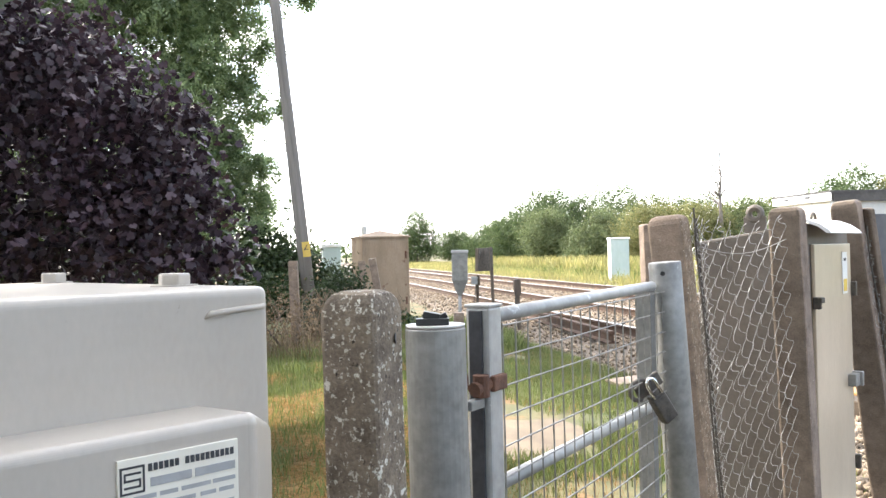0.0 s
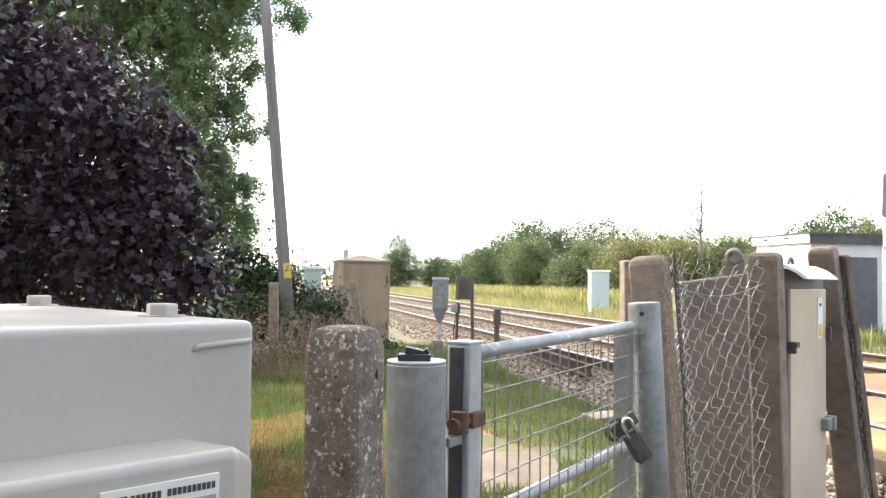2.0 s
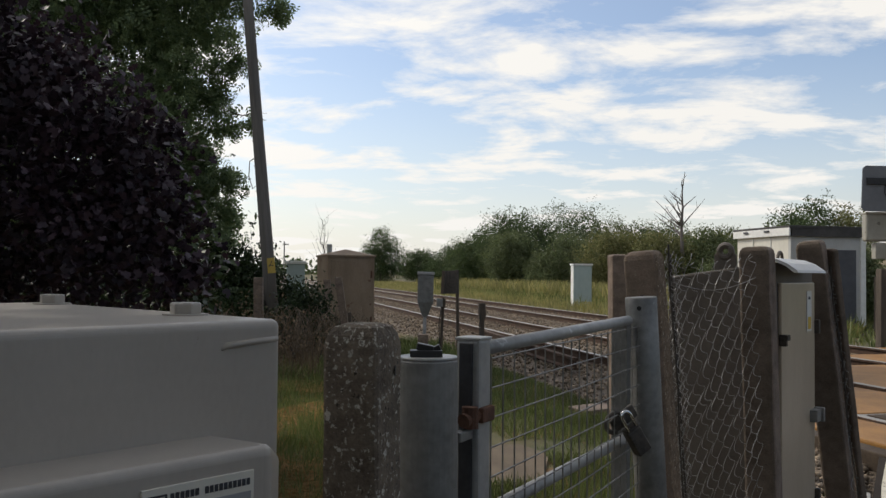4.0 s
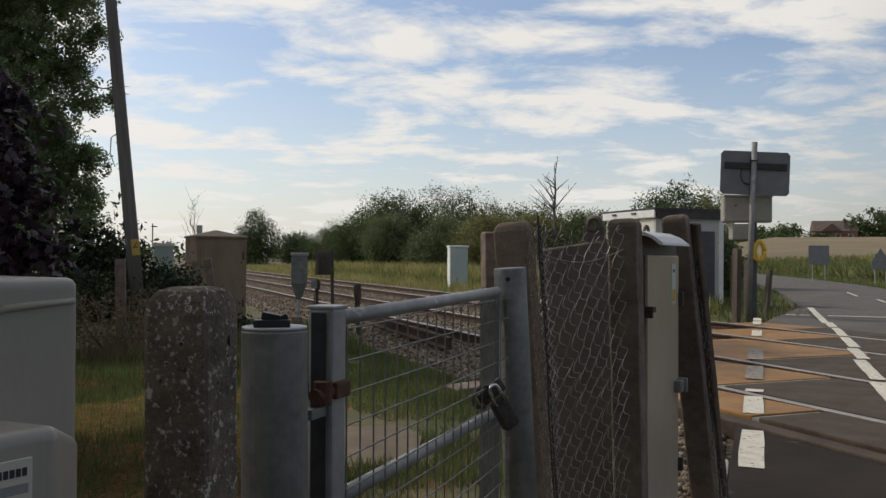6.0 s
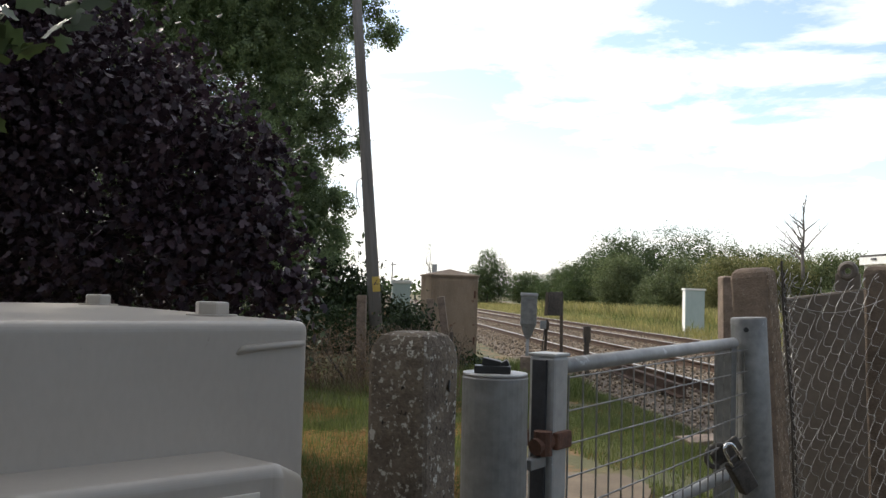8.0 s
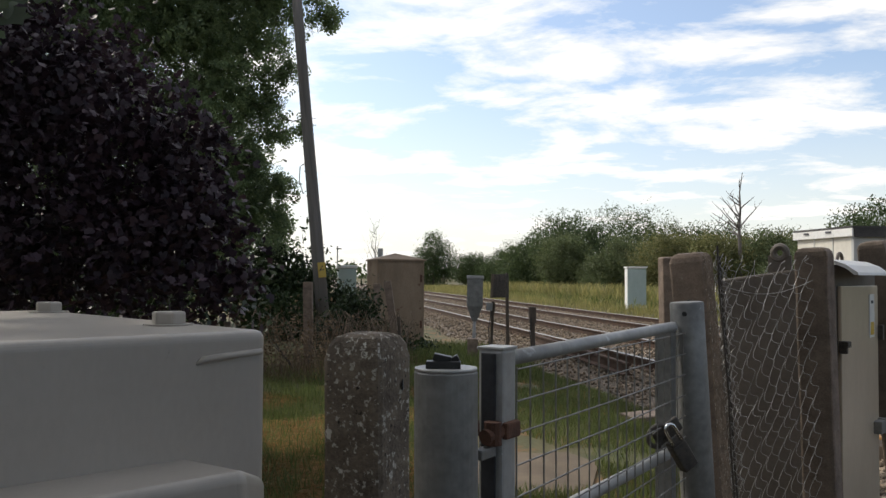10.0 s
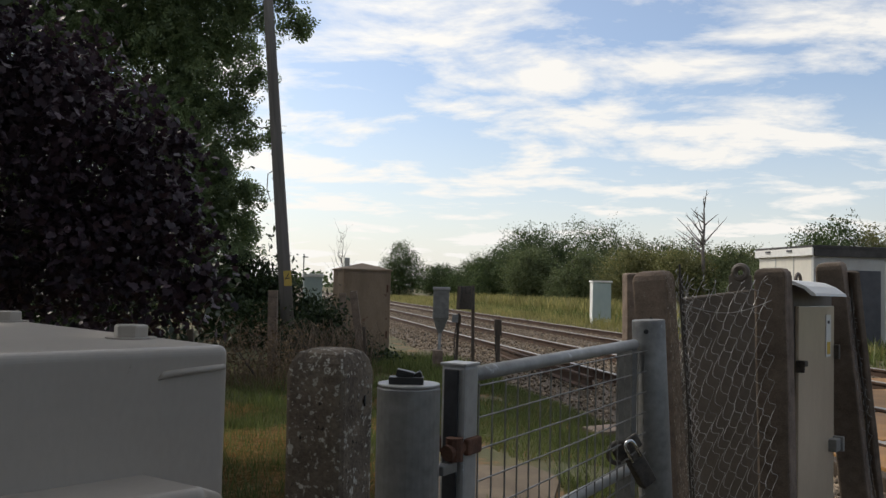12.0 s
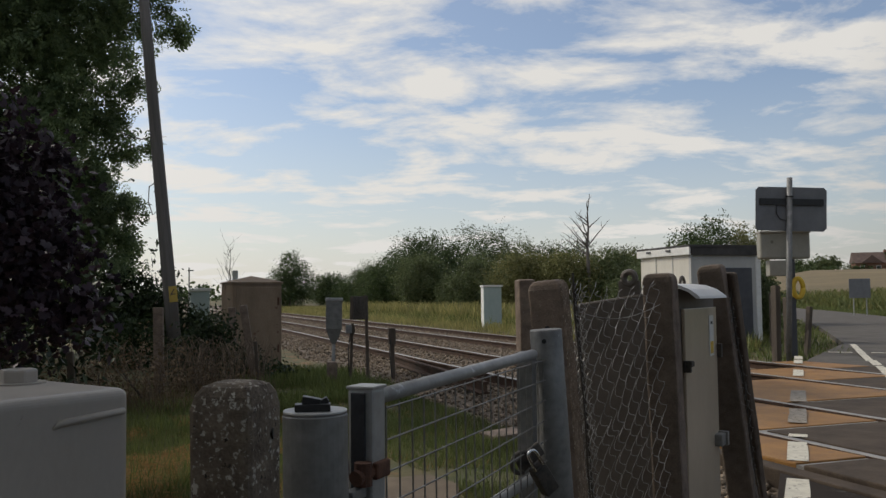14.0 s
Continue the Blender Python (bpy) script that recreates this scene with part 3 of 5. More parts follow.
def bm_rail(q0, q1):
    bm = bmesh.new()
    a = [bm.verts.new((x, q0, z)) for x, z in RAIL_OUT]
    b = [bm.verts.new((x, q1, z)) for x, z in RAIL_OUT]
    n = len(a)
    for k in range(n):
        f = bm.faces.new((a[k], a[(k + 1) % n], b[(k + 1) % n], b[k]))
        f.material_index = 1 if k in (6, 7, 8) else 0
    bm.faces.new(a[::-1])
    bm.faces.new(b)
    bmesh.ops.recalc_face_normals(bm, faces=bm.faces[:])
    return bm


sleeper_mesh = None
for tp in TRACKS:
    track = thing("railway_track", TRACK_M @ Matrix.Translation((tp, 0, RAIL_Z)), "pair of rusty-sided steel rails on concrete sleepers in ballast", "railway track", "running lines")
    for sx in (-GAUGE / 2, GAUGE / 2):
        r = part("rail", bm_rail(-60, 420), (M_RAILSIDE, M_RAILTOP), track)
        r.location.x = sx
    for k in range(100):
        qk = 8.4 + (3 if tp > 6 else 0) + k * 0.65
        if sleeper_mesh is None:
            sl = part("sleeper", bm_box((2.5, 0.24, 0.16), (0, 0, 0), 0.03), M_SLEEPER, track)
            sleeper_mesh = sl.data
        else:
            sl = new("sleeper", sleeper_mesh)
            sl.parent = track
        sl.location = (random.uniform(-0.01, 0.01), qk, -0.17 - 0.075)

# spare length of rail lying beside the line
spare = part("spare_rail", bm_rail(-2.6, 2.6), (M_RAILSIDE, M_RAILSIDE))
spare.matrix_world = Matrix.Translation((1.62, 13.4, 0.25 + 0.158)) @ Matrix.Rotation(radians(8.5), 4, "Z")
tagged(spare, "spare length of rusted rail lying on the ballast", "rail")

# white lines of the walkway
def mark(n0, s0, s1, w, z, wob=0.010, mat=None):
    bm = bmesh.new()
    k = max(2, int((s1 - s0) / 0.32))
    rows = []
    for i in range(k + 1):
        sv = s0 + (s1 - s0) * i / k
        rows.append([bm.verts.new(lane_pt(n0 + e * w / 2 + random.uniform(-wob, wob) * 0.6, sv, z)) for e in (-1, 1)])
    for r0, r1 in zip(rows, rows[1:]):
        bm.faces.new((r0[0], r0[1], r1[1], r1[0]))
    bmesh.ops.recalc_face_normals(bm, faces=bm.faces[:])
    ob = part("road_marking", bm, mat or M_MARK)
    ob.data.update()
    return tagged(ob, "worn white painted walkway line on the crossing", "road marking", "walkway lines", "structure")


for s0, s1, z in ((4.95, 6.02, 0.3145), (6.45, 7.25, 0.3525), (7.5, 7.65, 0.352), (12.9, 13.9, 0.352), (15.1, 15.9, 0.352), (16.6, 17.3, 0.3145)):
    mark(-0.06, s0, s1, 0.14, z, 0.008)
for n0, s0, s1, z in ((0.96, 6.4, 7.0, 0.352), (0.97, 7.15, 8.5, 0.352), (1.0, 8.68, 10.3, 0.352), (1.06, 10.42, 11.6, 0.352), (1.10, 11.75, 13.2, 0.352), (1.11, 13.35, 14.9, 0.352), (1.10, 15.05, 16.1, 0.352), (1.08, 16.4, 21.5, 0.3145)):
    mark(n0, s0, s1, 0.13, z, 0.012)
for s0, s1 in ((8.3, 9.3), (9.9, 11.0)):
    mark(-0.06, s0, s1, 0.16, 0.352, 0.01, M_FADED)
for n0, s0, s1 in ((3.6, 24, 26), (3.6, 28, 31), (3.3, 34, 38)):
    mark(n0, s0, s1, 0.10, lane_z((s0 + s1) / 2) + 0.03)
bmx = bmesh.new()
for n0, n1 in ((0.5, 0.95), (1.3, 4.2)):
    bm_box((n1 - n0, 0.12, 0.006), ((n0 + n1) / 2, 0, 0), 0, None, bmx)
stop_line = part("road_marking", bmx, M_MARK)
stop_line.matrix_world = LANE_M @ Matrix.Translation((0, 19.2, lane_z(19.2) + 0.004))
tagged(stop_line, "thin white stop line across the lane", "road marking", kind="structure")

# kerb along the near edge of the walkway
kerb = thing("kerb", LANE_M, "row of low concrete kerb stones beside the walkway", "kerb", kind="structure")
km = None
for k in range(6):
    if km is None:
        ks = part("kerb_stone", bm_box((0.11, 0.6, 0.2), (0, 0, 0), 0.012), M_KERB, kerb)
        km = ks.data
    else:
        ks = new("kerb_stone", km)
        ks.parent = kerb
    ks.location = (-0.235 + random.uniform(-0.012, 0.012), 4.8 - k * 0.61, 0.215)
    ks.rotation_euler = (0, random.uniform(-0.03, 0.03), random.uniform(-0.03, 0.03))

# concrete apron of the footpath behind the gate
apron = part("concrete_path", bm_prism([(-0.2, 7.3), (0.36, 7.2), (0.56, 6.65), (0.90, 5.95), (0.72, 5.1), (-0.15, 5.0)], 0.05, 0.206, 0.004), M_SLAB)
tagged(apron, "cracked pale concrete footpath slab edged by grass", "path", kind="structure")
lid = part("trough_lid", bm_box((0.40, 0.26, 0.06), (0, 0, 0), 0.012), M_CONC2)
lid.matrix_world = pose(1.62, 7.9, 0.21, 3, -2, 24)
tagged(lid, "concrete cable trough lid lying by the ballast", "trough lid")

# ---- the barrier machine: a grey steel housing with an overhanging lid ----
BOX_DIR = radians(46)
barrier = thing("barrier_machine", Matrix.Translation((-0.2244, 0.9707, GZ)) @ Matrix.Rotation(BOX_DIR, 4, "Z"), "grey painted steel barrier machine housing with a maker's plate", "barrier machine")
LB, WB, HB = 1.05, 0.70, 1.232
part("housing", bm_box((LB, WB, HB), (-LB / 2, WB / 2, HB / 2), 0.013, segs=8), M_BOX, barrier)
# the front cover stands forward below a level ledge, its end cut back to the corner
CY, CZ = -0.092, HB - 0.132
cover = bmesh.new()
plan = [(-LB + 0.01, 0.004, 0), (-LB + 0.01, CY, 0), (-0.080, CY, 0), (-0.003, -0.002, 0.034), (-0.10, 0.004, 0)]
lo = [cover.verts.new((x, y, 0.02)) for x, y, d in plan]
hi = [cover.verts.new((x, y, CZ - d)) for x, y, d in plan]
cover.faces.new(lo[::-1])
cover.faces.new((hi[0], hi[1], hi[2], hi[4]))
cover.faces.new((hi[4], hi[2], hi[3]))
for k in range(5):
    cover.faces.new((lo[k], lo[(k + 1) % 5], hi[(k + 1) % 5], hi[k]))
bmesh.ops.recalc_face_normals(cover, faces=cover.faces[:])
front = [e for e in cover.edges if all(v.co.y < CY + 0.001 for v in e.verts)] + [e for e in cover.edges if set(e.verts) == {hi[2], hi[3]}]
bmesh.ops.bevel(cover, geom=front, offset=0.011, segments=9, profile=0.55, affect="EDGES")
part("front_cover", cover, M_BOX, barrier, "front cover with a rounded upper edge")
# pressed swage near the end, with a weld blob
sw = bm_tube([(-0.087, 0.002, HB - 0.034), (-0.080, -0.0015, HB - 0.029), (-0.04, -0.0015, HB - 0.026), (-0.008, -0.001, HB - 0.024)], [0.002, 0.0042, 0.0038, 0.0035], 8)
part("weld_bead", sw, M_BOX, barrier, "welded bead", True)
for bx, by in ((-0.045, 0.150), (-0.032, 0.595), (-0.95, 0.150)):
    bolt = bm_prism([(bx + 0.021 * math.cos(a), by + 0.021 * math.sin(a)) for a in [k * math.tau / 6 + 0.3 for k in range(6)]], HB - 0.001, HB + 0.017, 0.003)
    part("bolt", bolt, M_BOX, barrier, "painted hexagon bolt head")
    part("washer", bm_tube([(bx, by, HB - 0.002), (bx, by, HB + 0.002)], 0.030, 16), M_BOX, barrier)
plate = part("maker_plate", bm_box((0.130, 0.003, 0.092), (-0.170, CY - 0.0012, HB - 0.2005), 0.001), M_HUTW, barrier, "cream maker's plate with dark print")
PX, PZ = -0.170, HB - 0.2005


def plate_bar(cx, cz, w, h, m=M_INK):
    part("print_bar", bm_box((w * 0.95, 0.001, h), (PX + cx * 0.95, CY - 0.0028, PZ + cz)), m, plate)


for k in range(17):
    if k != 6:
        plate_bar(-0.034 + k * 0.0059, 0.0345, 0.0044, 0.0072)
for cz, spans, h, m in ((0.020, ((-0.034, 0.012), (0.016, 0.064)), 0.0085, M_GREYINK), (0.007, ((-0.052, -0.028), (-0.024, -0.004), (0.0, 0.034), (0.037, 0.064)), 0.0042, M_GREYINK),
                        (-0.003, ((-0.02, 0.016), (0.022, 0.040), (0.044, 0.062)), 0.0042, M_GREYINK), (-0.016, ((-0.055, -0.02), (-0.016, 0.03), (0.036, 0.062)), 0.004, M_GREYINK), (-0.028, ((-0.055, 0.0), (0.006, 0.05)), 0.004, M_GREYINK)):
    for x0, x1 in spans:
        plate_bar((x0 + x1) / 2, cz, x1 - x0, h, m)
for cx, cz, w, h in ((-0.053, 0.0375, 0.026, 0.0022), (-0.053, 0.013, 0.026, 0.0022), (-0.065, 0.025, 0.0022, 0.026), (-0.041, 0.025, 0.0022, 0.026), (-0.053, 0.0315, 0.018, 0.0022), (-0.053, 0.025, 0.018, 0.0022), (-0.053, 0.0185, 0.018, 0.0022), (-0.061, 0.028, 0.002, 0.006), (-0.045, 0.022, 0.002, 0.006)):
    plate_bar(cx, cz, w, h)


# ---- concrete fence posts ----
def concrete_post(name, top_at, foot_at, w, d, turn, label, mat, round_top=0.03, hole=None):
    """A square post with a rounded head, leaning from its foot to its top."""
    top_at, foot_at = Vector(top_at), Vector(foot_at)
    axis = top_at - foot_at
    h = axis.length
    bm = bmesh.new()
    out = [(-w / 2, -d / 2), (w / 2, -d / 2), (w / 2, d / 2), (-w / 2, d / 2)]
    rows = []
    for z, k in ((-0.15, 1), (h - round_top, 1), (h - round_top * 0.45, 0.93), (h - round_top * 0.12, 0.78), (h, 0.55)):
        rows.append([bm.verts.new((x * k, y * k, z)) for x, y in out])
    for r0, r1 in zip(rows, rows[1:]):
        for i in range(4):
            bm.faces.new((r0[i], r0[(i + 1) % 4], r1[(i + 1) % 4], r1[i]))
    bm.faces.new(rows[0][::-1])
    bm.faces.new(rows[-1])
    bmesh.ops.recalc_face_normals(bm, faces=bm.faces[:])
    up = [e for e in bm.edges if abs(e.verts[0].co.z - e.verts[1].co.z) > 0.001]
    bmesh.ops.bevel(bm, geom=up, offset=0.009, segments=2, profile=0.5, affect="EDGES")
    bmesh.ops.subdivide_edges(bm, edges=[e for e in bm.edges if e.calc_length() > 0.3], cuts=10)
    for v in bm.verts:
        v.co += Vector((noise.noise(v.co * 19), noise.noise(v.co * 23 + Vector((5, 0, 0))), 0)) * 0.0035
    bm.normal_update()
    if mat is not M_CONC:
        # +x face: chipped aggregate; on M_CONC3 posts a lighter concrete paints in the skylight
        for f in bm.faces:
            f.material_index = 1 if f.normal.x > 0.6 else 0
    root = thing(name, Matrix.Translation(foot_at) @ Vector((0, 0, 1)).rotation_difference(axis).to_matrix().to_4x4() @ Matrix.Rotation(radians(turn), 4, "Z"), label, "fence post", "concrete fence posts")
    part("shaft", bm, {"weathered_concrete": (mat, M_CHIP), "shade_dark_concrete": (mat, M_CONC2)}.get(mat.name, mat), root)
    for hx, hy, hz, r in hole or ():
        part("bolt_hole", bm_tube([(hx, hy, hz), (hx * 1.03, hy * 1.03, hz)] if hx else [(0, hy, hz), (0, hy * 1.03, hz)], r, 12), M_BLACK, root, "dark hole through the post")
    return root


concrete_post("concrete_post", (-0.137, 1.20, 1.414), (-0.128, 1.205, GZ), 0.092, 0.092, 65, "square concrete fence post with rounded head, spotted with lichen", M_CONC, 0.035, [(0.018, -0.045, 1.142, 0.008)])
concrete_post("concrete_post", (0.726, 2.81, 1.575), (0.838, 2.83, GZ), 0.116, 0.10, -33, "leaning brown concrete fence post beside the gate", M_CONC2, 0.03, [(0.0, -0.0505, 1.22, 0.009)])
concrete_post("concrete_post", (1.372, 5.9, 1.635), (1.40, 5.92, GZ), 0.12, 0.12, 5, "dark concrete post with bolt holes beyond the gate", M_CONC2, 0.012)
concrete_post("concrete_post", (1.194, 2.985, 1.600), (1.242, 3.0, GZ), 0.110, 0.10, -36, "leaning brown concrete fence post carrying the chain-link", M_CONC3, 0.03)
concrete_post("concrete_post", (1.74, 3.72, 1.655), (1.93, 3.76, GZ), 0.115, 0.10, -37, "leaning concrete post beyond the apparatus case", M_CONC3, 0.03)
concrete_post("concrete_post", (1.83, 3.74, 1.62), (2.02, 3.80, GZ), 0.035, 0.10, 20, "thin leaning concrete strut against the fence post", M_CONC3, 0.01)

# ---- gate: hinge post, leaf, latch post ----
hp = thing("gate_post", Matrix.Translation((-0.038, 1.437, GZ)), "thick galvanised steel gate post with a black cap fitting", "gate post", "gate posts")
hz = 1.337 - GZ
part("tube", bm_tube([(0.012, 0, -0.1), (0.004, 0, hz - 0.004), (0.004, 0, hz)], [0.0535, 0.0535, 0.051], 32), M_GALVD, hp, smooth=False)
part("cap_plate", bm_tube([(0.004, 0, hz - 0.001), (0.004, 0, hz + 0.004)], 0.0525, 32), M_GALV, hp, "flat bright cap")
for p_ in hp.children[0].data.polygons:
    p_.use_smooth = abs(p_.normal.z) < 0.5
cap = bm_box((0.058, 0.03, 0.012), (0.0, -0.012, hz + 0.010), 0.002)
bm_box((0.030, 0.026, 0.012), (-0.002, -0.008, hz + 0.020), 0.002, Matrix.Rotation(0.2, 4, "Y"), cap)
bm_box((0.016, 0.02, 0.010), (0.018, -0.006, hz + 0.018), 0.002, Matrix.Rotation(-0.5, 4, "Y"), cap)
part("cap_fitting", cap, M_BLACK, hp, "black plastic fitting on the cap")

GATE_A, GATE_B = Vector((0.045, 1.525, 0)), Vector((0.585, 2.42, 0))
g_dir = (GATE_B - GATE_A).normalized()
g_len = (GATE_B - GATE_A).length
gate = thing("metal_gate", Matrix.Translation(GATE_A + Vector((0, 0, GZ))) @ Matrix.Rotation(math.atan2(g_dir.y, g_dir.x), 4, "Z"), "galvanised steel pedestrian gate with welded mesh, closed and padlocked", "gate")
gz = lambda z: z - GZ
part("hinge_stile", bm_box((0.050, 0.05, gz(1.364) - 0.05), (0.02, 0, (gz(1.364) + 0.05) / 2), 0.006), M_GALV, gate)
part("stile_cap", bm_box((0.054, 0.054, 0.006), (0.02, 0, gz(1.366)), 0.002), M_GALV, gate)
part("rubber_strip", bm_box((0.006, 0.028, gz(1.358) - 0.06), (-0.008, 0.002, (gz(1.358) + 0.06) / 2), 0.002), M_RUBBER, gate, "black rubber strip")
part("latch_stile", bm_box((0.045, 0.046, gz(1.362) - 0.05), (g_len - 0.02, 0.024, (gz(1.362) + 0.05) / 2), 0.002), M_GALVD, gate)
part("top_rail", bm_tube([(0.04, 0, gz(1.343)), (g_len - 0.03, 0, gz(1.356))], 0.0145, 16), M_GALV, gate, smooth=True)
part("middle_rail", bm_tube([(0.04, 0, gz(1.018)), (g_len - 0.03, 0, gz(1.012))], 0.0145, 16), M_GALV, gate, smooth=True)
part("bottom_rail", bm_tube([(0.04, 0, gz(0.30)), (g_len - 0.03, 0, gz(0.30))], 0.020, 16), M_GALV, gate, smooth=True)
nw = 18
for k in range(nw + 1):
    x = 0.052 + (g_len - 0.06) * k / nw
    j = random.uniform(-0.003, 0.003)
    part("mesh_wire", bm_tube([(x, -0.022, gz(0.29)), (x + j, -0.024, gz(0.8)), (x, -0.022, gz(1.33) + 0.012 * k / nw)], 0.0018, 6), M_WIRE, gate)
k, z = 0, 1.326
while z > 0.3:
    part("mesh_wire", bm_tube([(0.046, -0.0255, gz(z)), (g_len * 0.5, -0.027, gz(z + 0.004 + random.uniform(-0.003, 0.003))), (g_len + 0.004, -0.0255, gz(z + 0.012))], 0.0018, 6), M_WIRE, gate)
    z -= 0.0575
hinge = bm_box((0.052, 0.064, 0.030), (0.022, -0.002, gz(1.222)), 0.005)
part("hinge_strap", hinge, M_RUST, gate, "rusted hinge strap")
hinge = bm_tube([(-0.04, -0.01, gz(1.215)), (0.0, -0.016, gz(1.222))], 0.014, 12)
bm_tube([(-0.02, -0.014, gz(1.20)), (-0.02, -0.014, gz(1.24))], 0.016, 12, hinge)
part("hinge_pin", hinge, M_RUST, gate, "rusted hinge pin")
part("hinge_bracket", bm_box((0.05, 0.02, 0.018), (-0.035, -0.006, gz(1.188)), 0.003), M_GALVD, gate)

lp = thing("gate_post", Matrix.Translation((0.697, 2.48, GZ)) @ Vector((0, 0, 1)).rotation_difference(Vector((-0.072, -0.02, 1.219))).to_matrix().to_4x4(), "leaning galvanised steel latch post of the gate", "gate post", "gate posts")
lt = bm_tube([(0, 0, -0.1), (0, 0, 1.222), (0, 0, 1.226)], [0.0475, 0.0475, 0.045], 32)
lpt = part("tube", lt, M_GALVD, lp)
for p_ in lpt.data.polygons:
    p_.use_smooth = abs(p_.normal.z) < 0.5
part("bolt_hole", bm_tube([(-0.018, -0.040, 1.195), (-0.019, -0.0455, 1.195)], 0.007, 12), M_BLACK, lp, "dark bolt hole")

padlock = thing("padlock", pose(0.520, 2.235, 1.078, 0, -33, 20), "dark weathered padlock with a bright shackle hanging on the gate latch", "padlock")
part("lock_body", bm_box((0.046, 0.032, 0.078), (0.010, 0, -0.062), 0.007, segs=3), M_LOCK, padlock)
part("collar", bm_box((0.042, 0.030, 0.012), (0.010, 0, -0.021), 0.004), M_LOCK, padlock)
sh = [(-0.004, -0.014, -0.018)] + [(0.010 + 0.014 * math.cos(a), -0.014, 0.022 + 0.014 * math.sin(a)) for a in np.linspace(math.pi, 0, 9)] + [(0.024, -0.014, -0.018)]
part("shackle", bm_tube(sh, 0.0048, 10), M_CHROME, padlock, "bright steel shackle", True)
latch = bm_tube([(-0.020 + 0.030 * math.cos(a), 0.004, 0.020 + 0.026 * math.sin(a)) for a in np.linspace(-1.2, 4.4, 16)], 0.0065, 8)
bm_box((0.085, 0.012, 0.040), (0.012, 0.012, 0.010), 0.006, None, latch, 3)
part("latch_loop", latch, M_LOCK, padlock, "dark steel latch loop")


# ---- chain-link between the two leaning posts ----
def chain_link(name, a_top, b_top, a_foot, b_foot, label, pitch=0.05):
    """Zigzag wires hooked into one another, sagging a little along the top."""
    a_top, b_top, a_foot, b_foot = (Vector(v) for v in (a_top, b_top, a_foot, b_foot))
    fence = thing(name, Matrix.Translation((a_foot + b_foot) / 2), label, "fence")
    o = (a_foot + b_foot) / 2
    wide = (b_top - a_top).length
    tall = (a_top - a_foot).length
    cols, rows = max(3, int(wide / (pitch * 0.44))), int(tall / (pitch * 0.80))
    nrm = (b_top - a_top).cross(a_foot - a_top).normalized()
    bm = bmesh.new()
    for c in range(cols):
        drop = 0.008 * math.sin(c * 1.3) + 0.035 * math.sin(math.pi * c / cols) * 0.6
        pts = []
        for r in range(rows * 4 + 1):
            ph = math.pi * (r / 4 + c % 2)
            wav = noise.noise(Vector((c * 0.35, r * 0.05, 3)))
            u = (c + 0.5 - 0.56 * math.cos(ph) + 0.30 * wav) / cols
            v = min(1, max(0, (r / 4 + 0.28 * math.cos(ph) + 0.45 * noise.noise(Vector((c * 0.3, r * 0.06, 7)))) / rows + drop))
            p = a_top.lerp(b_top, u).lerp(a_foot.lerp(b_foot, u), v)
            p = p - nrm * (0.006 * math.sin(ph) + 0.02 * noise.noise(Vector((u * 3, v * 4, 1))))
            pts.append(p - o)
        top_curl = pts[0] + Vector((random.uniform(0.006, 0.02), 0, random.uniform(0.008, 0.026)))
        bm_tube([top_curl + nrm * 0.012] + pts, 0.00115, 5, bm)
    part("wire_mesh", bm, M_NET, fence, "zigzag galvanised wires")
    lw = [a_top.lerp(b_top, i / 10).lerp(a_foot.lerp(b_foot, i / 10), 0.055 + 0.03 * math.sin(math.pi * i / 10)) - o for i in range(11)]
    part("line_wire", bm_tube(lw, 0.0014, 6), M_NET, fence)
    bar = [a_top.lerp(a_foot, v) + Vector((0.012, -0.004, 0.02)) + nrm * 0.006 * math.sin(v * 14) - o for v in np.linspace(0, 1, 9)]
    part("stretcher_bar", bm_tube(bar, 0.0035, 8), M_LOCK, fence)
    return fence


link = chain_link("chain_link_fence", (0.825, 2.87, 1.545), (1.158, 2.908, 1.56), (0.925, 2.90, 0.22), (1.214, 2.923, 0.22), "slack galvanised chain-link netting between leaning concrete posts")
chain_link("chain_link_fence", (0.812, 2.85, 1.58), (0.868, 2.868, 1.55), (0.908, 2.88, 0.22), (0.962, 2.905, 0.22), "bunched end of chain-link netting on the post", 0.028)
chain_link("chain_link_fence", (1.43, 5.9, 1.50), (1.75, 5.75, 1.50), (1.45, 5.92, 0.22), (1.78, 5.78, 0.22), "strip of chain-link netting behind the latch post", 0.05)
chain_link("chain_link_fence", (1.79, 3.66, 1.52), (1.87, 3.74, 1.52), (1.96, 3.70, 0.22), (2.06, 3.78, 0.22), "folded strip of chain-link netting on the leaning post", 0.05)

# ---- apparatus case ----
case_dir = Vector((0.62, 0.785, 0)).normalized()
case = thing("apparatus_case", Matrix.Translation((1.305, 3.09, GZ)) @ Matrix.Rotation(math.atan2(case_dir.y, case_dir.x), 4, "Z"), "steel apparatus case with cream door, dark sides and pale hood", "cabinet")
CW, CD, CH = 0.59, 0.42, 1.345
body = bm_box((CW, CD, CH), (CW / 2, CD / 2, CH / 2), 0.008)
for v in body.verts:      # the roof falls towards the back
    if v.co.z > CH - 0.05:
        v.co.z -= 0.06 * v.co.y / CD
part("body", body, M_CABDARK, case, "dark brown steel body")
door = part("door", bm_box((CW - 0.07, 0.014, CH - 0.12), (CW / 2 + 0.01, -0.008, CH / 2 - 0.02), 0.004), M_CABDOOR, case, "cream painted door")
part("notice", bm_box((0.075, 0.002, 0.17), (CW - 0.13, -0.017, CH - 0.20)), M_WHITE, door, "small white notice")
